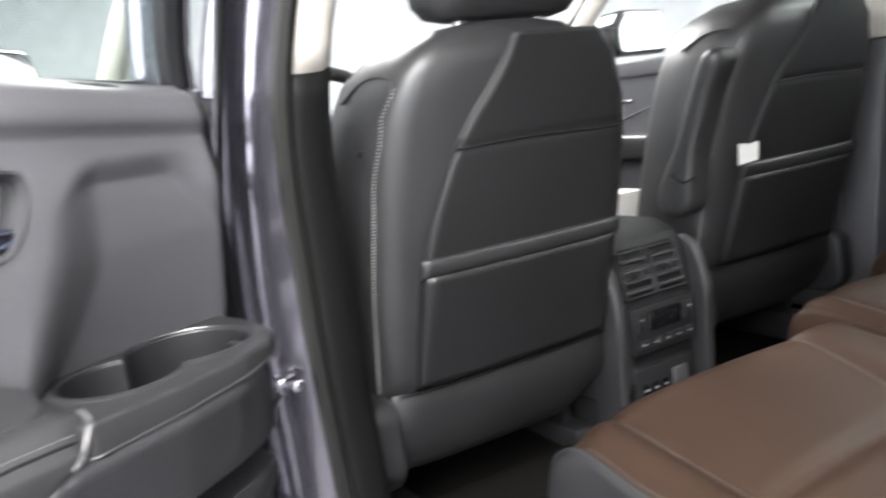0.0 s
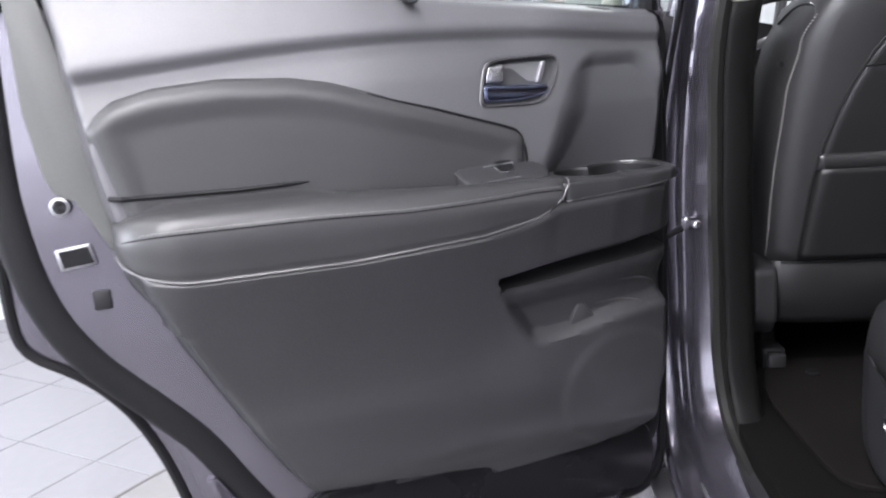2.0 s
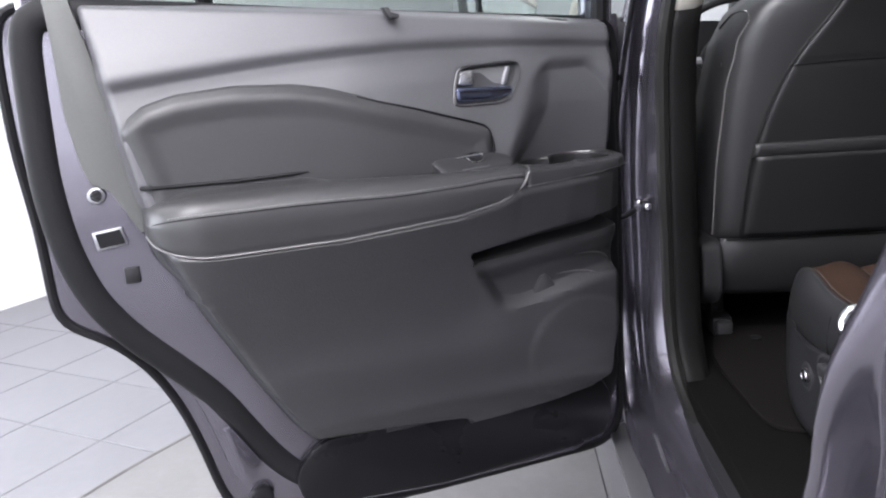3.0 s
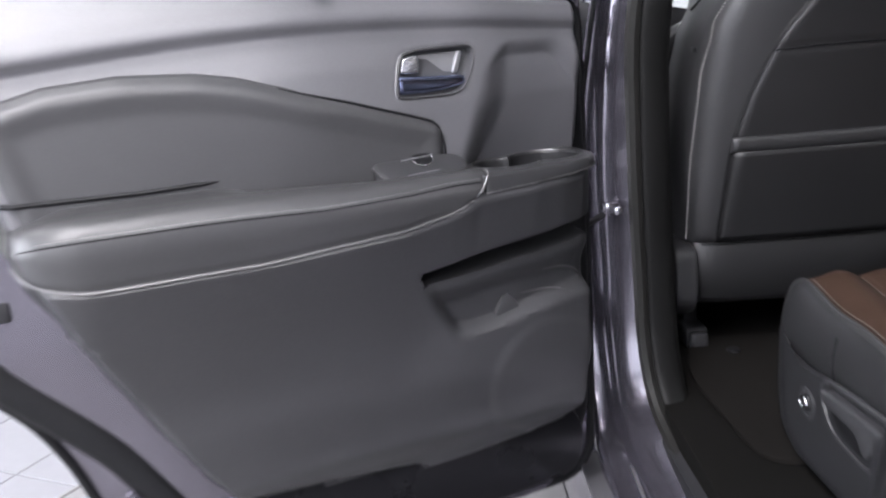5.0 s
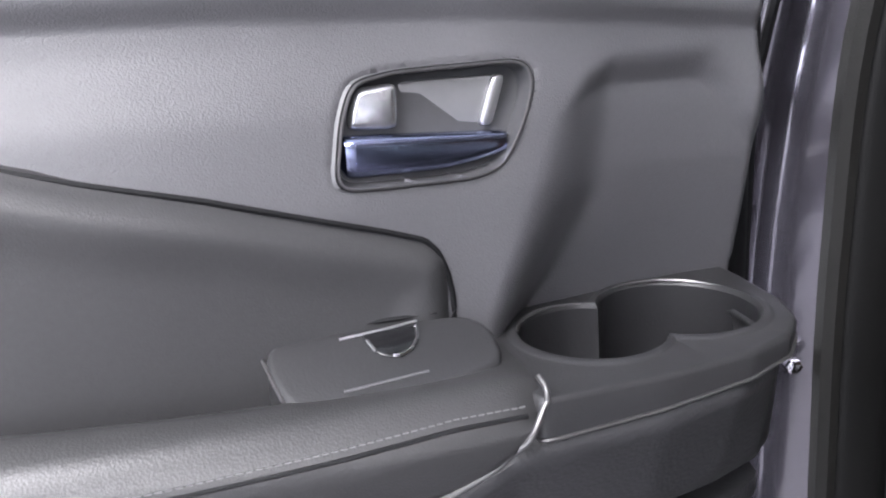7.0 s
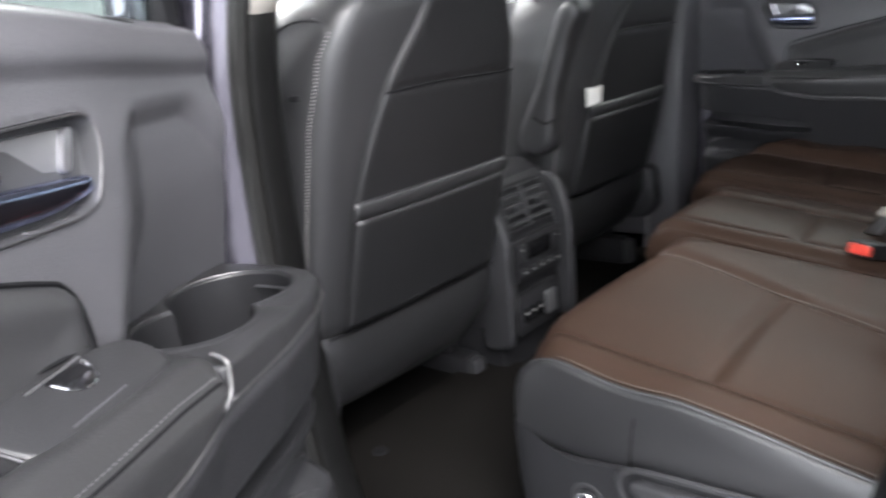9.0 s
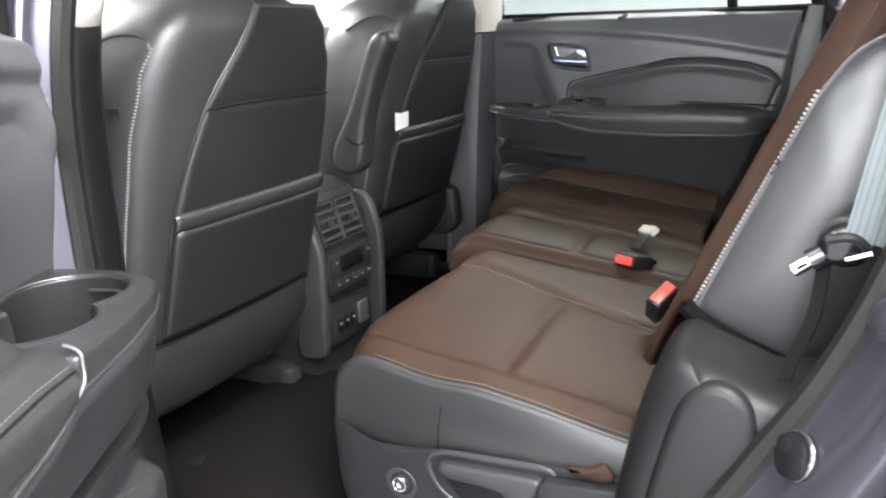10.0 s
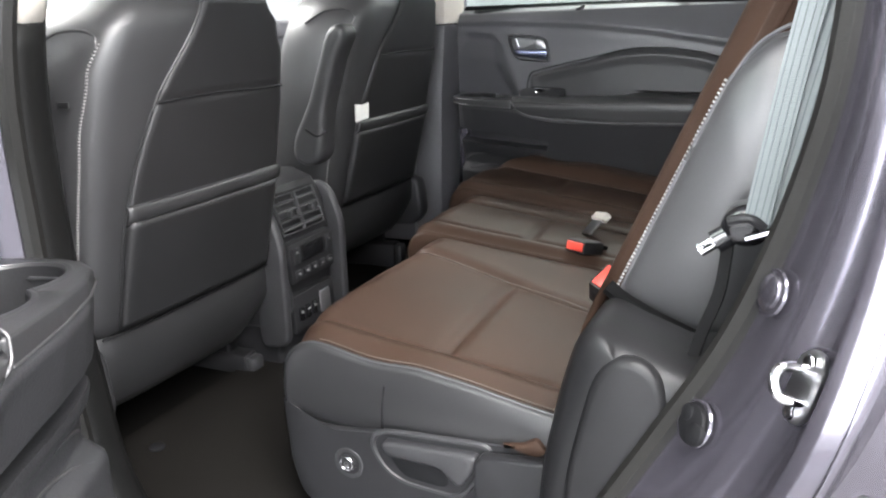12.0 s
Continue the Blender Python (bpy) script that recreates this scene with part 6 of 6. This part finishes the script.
head = part("tongue_head", prism(soft_loop([(0.399, 1.176), (0.402, 1.196), (0.418, 1.205), (0.436, 1.198), (0.446, 1.182), (0.440, 1.166), (0.424, 1.160), (0.406, 1.163)], 1600), -0.612, -0.572, lambda a, b, h: B((h, a, b)), 0.010, 4), GLOSS_BLACK, bl, "black moulded belt tongue head")
part("slot_bar", tube(spline([B((-0.614, 0.404, 1.183)), B((-0.617, 0.418, 1.192)), B((-0.614, 0.436, 1.188))], 10), 0.0045, 8), PLASTIC_BLACK, head, "rounded bar over the belt slot")
part("blade_shroud", tube([B((-0.604, 0.430, 1.176)), B((-0.606, 0.448, 1.164))], 0.0115, 10, flat=0.5, up=(1, 0, 0)), GLOSS_BLACK, head)
part("tongue_blade", tube([B((-0.606, 0.440, 1.170)), B((-0.607, 0.4615, 1.1545))], 0.0060, 8, flat=0.25, up=(1, 0, 0)), CHROME, bl, "chrome belt tongue")
part("blade_slot", tube([B((-0.6085, 0.450, 1.1640)), B((-0.6090, 0.458, 1.1585))], 0.0035, 8, flat=0.4), RUBBER, bl)
part("tongue_bar", tube([B((-0.613, 0.400, 1.178)), B((-0.614, 0.420, 1.171))], 0.0040, 8), CHROME, bl, "bright tongue edge")


def buckle(x, y, z, turn, label, tilt=40, lean_in=0):
    b = thing("belt_buckle", pose(x, y, z, tilt, lean_in, turn), label, "belt buckle", "belt buckles")
    part("stalk", strap([(0, 0, -0.06), (0, 0.004, -0.03), (0, 0, -0.01)], 0.03, 0.004, (1, 0, 0)), WEB_DARK, b)
    part("case", rbox(-0.025, 0.025, -0.013, 0.013, -0.038, 0.020, 0.005), PLASTIC_BLACK, b)
    part("release_button", rbox(-0.0205, 0.0205, -0.0085, 0.0085, 0.015, 0.0225, 0.002), RED, b, "red release button")


buckle(-0.205, 0.652, 0.970, -35, "black belt buckle with red button at the seat gap", 30, -30)
buckle(0.062, 0.762, 0.946, -118, "black belt buckle lying on the cushion", 76)
tongue = thing("belt_tongue", pose(0.175, 0.77, 0.956, 50, 10, 40), "silver belt tongue in clear plastic", "belt tongue")
part("blade", rbox(-0.022, 0.022, -0.002, 0.002, -0.02, 0.02, 0.001), STEEL, tongue)
part("cover", rbox(-0.028, 0.028, -0.008, 0.008, 0.018, 0.038, 0.004), BEIGE, tongue)

# jamb plugs and striker
for k, f, r, lab in ((91, 0.16, 0.021, "round grommet in the jamb"), (99, 0.13, 0.0185, "round blanking plug in the jamb")):
    c = Vector(between(k, f, -0.003))
    nrm = (seal_loop[k] - edge_loop[k]).cross(seal_loop[(k + 1) % NL] - seal_loop[k]).normalized()
    if nrm.y < 0:
        nrm = -nrm
    q = nrm.to_track_quat("Z", "Y").to_matrix().to_4x4()
    pl = part("jamb_plug", disc((0, 0, 0), r * 0.8, 0.008, "z", 24, 0.002), PAINT if r < 0.02 else RUBBER, body, lab)
    pl.matrix_local = pose(0, -0.8, 0) @ Matrix.Translation(c) @ q
    part("cap", disc((0, 0, 0), r, 0.005, "z", 24, 0.002), PAINT if r < 0.02 else RUBBER, pl)
    if r > 0.02:
        part("lobe", disc((0.011, -0.006, 0.004), r * 0.52, 0.006, "z", 20, 0.002), RUBBER, pl)
        part("lobe", disc((-0.009, 0.006, 0.004), r * 0.40, 0.005, "z", 20, 0.002), RUBBER, pl)
    part("rim", tube([(r * math.cos(a), r * math.sin(a), 0.003) for a in [2 * math.pi * j / 28 for j in range(28)]], 0.0022, 6, True), PAINT, pl)
ks = 97
c = Vector(between(ks, 0.66, 0.010))
nrm = (seal_loop[ks] - edge_loop[ks]).cross(seal_loop[(ks + 1) % NL] - seal_loop[ks]).normalized()
if nrm.y < 0:
    nrm = -nrm
stk = part("door_striker", prism(soft_loop([(-0.016, -0.020), (-0.006, -0.031), (0.010, -0.031), (0.018, -0.018), (0.018, 0.018), (0.010, 0.031), (-0.006, 0.031), (-0.016, 0.020)], 1500), -0.002, 0.004, lambda a, b, h: (a, b, h), 0.0015), STEEL, body, "bright zinc door striker")
stk.matrix_local = pose(0, -0.8, 0) @ Matrix.Translation(c) @ nrm.to_track_quat("Z", "Y").to_matrix().to_4x4()
part("loop", tube(spline([(0.010, -0.011, 0), (0.009, -0.011, 0.014), (0.005, -0.009, 0.024), (0.0, 0.0, 0.028), (-0.004, 0.009, 0.024), (-0.008, 0.011, 0.014), (-0.010, 0.011, 0)], 30), 0.0042, 10), CHROME, stk)
for q in (-0.018, 0.018):
    part("bolt", disc((0.004, q * 1.15, 0.004), 0.0065, 0.006, "z", 6, 0.001), CHROME, stk)

# floor mat
mt = thing("floor_mat", pose(-0.36, 1.18, 0.690), "dark carpet mat on the rear floor", "floor mat")
part("mat", prism(soft_loop([(-0.27, -0.24), (0.22, -0.24), (0.24, 0.26), (-0.22, 0.27), (-0.28, 0.1)], 200), 0.001, 0.012, lambda a, b, h: (a, b, h), 0.003), MAT, mt)
part("grommet", disc((-0.16, 0.18, 0.011), 0.014, 0.006, "z", 14, 0.002), RUBBER, mt)

# ---------------------------------------------------------------- showroom floor pieces
td = thing("turntable", pose(0.1, 0.9, 0), "low round grey display platform under the car", "platform")
part("deck", disc((0, 0, 0), 2.83, 0.012, "z", 96, 0.004), DISC, td)
part("edge_ring", tube([(2.842 * math.cos(a), 2.842 * math.sin(a), 0.006) for a in [2 * math.pi * k / 120 for k in range(120)]], 0.010, 6, True), DISC, td, "low rounded platform edge")
floor_ob = bpy.data.objects["floor"]
bm = rbox(-0.2215, 0.2215, -0.2215, 0.2215, -0.010, 0.0, 0.0015, 1)
tme = bpy.data.meshes.new("tile")
bm.to_mesh(tme)
bm.free()
tme.materials.append(TILE)
near, far_cells = [], []
for i in range(int((rx1 - rx0) / 0.45)):
    for j in range(int((ry1 - ry0) / 0.45)):
        x, y = rx0 + 0.225 + i * 0.45, ry0 + 0.225 + j * 0.45
        near.append((math.hypot(x + 3.4, y - 1.2), x, y))
near.sort()
for d_, x, y in near[:260]:
    t_ = new("tile", tme)
    t_.parent = floor_ob
    t_.location = (x, y, 0)
rest = bmesh.new()
for d_, x, y in near[260:]:
    vs = [rest.verts.new((x + a * 0.2215, y + b * 0.2215, 0)) for a, b in ((-1, -1), (1, -1), (1, 1), (-1, 1))]
    lo_ = [rest.verts.new((v.co.x, v.co.y, -0.01)) for v in vs]
    rest.faces.new(vs)
    for q in range(4):
        rest.faces.new((vs[q], lo_[q], lo_[(q + 1) % 4], vs[(q + 1) % 4]))
ro = part("tile_field", rest, TILE, floor_ob, "grey floor tiles further off")
tagged(ro, kind="stuff")
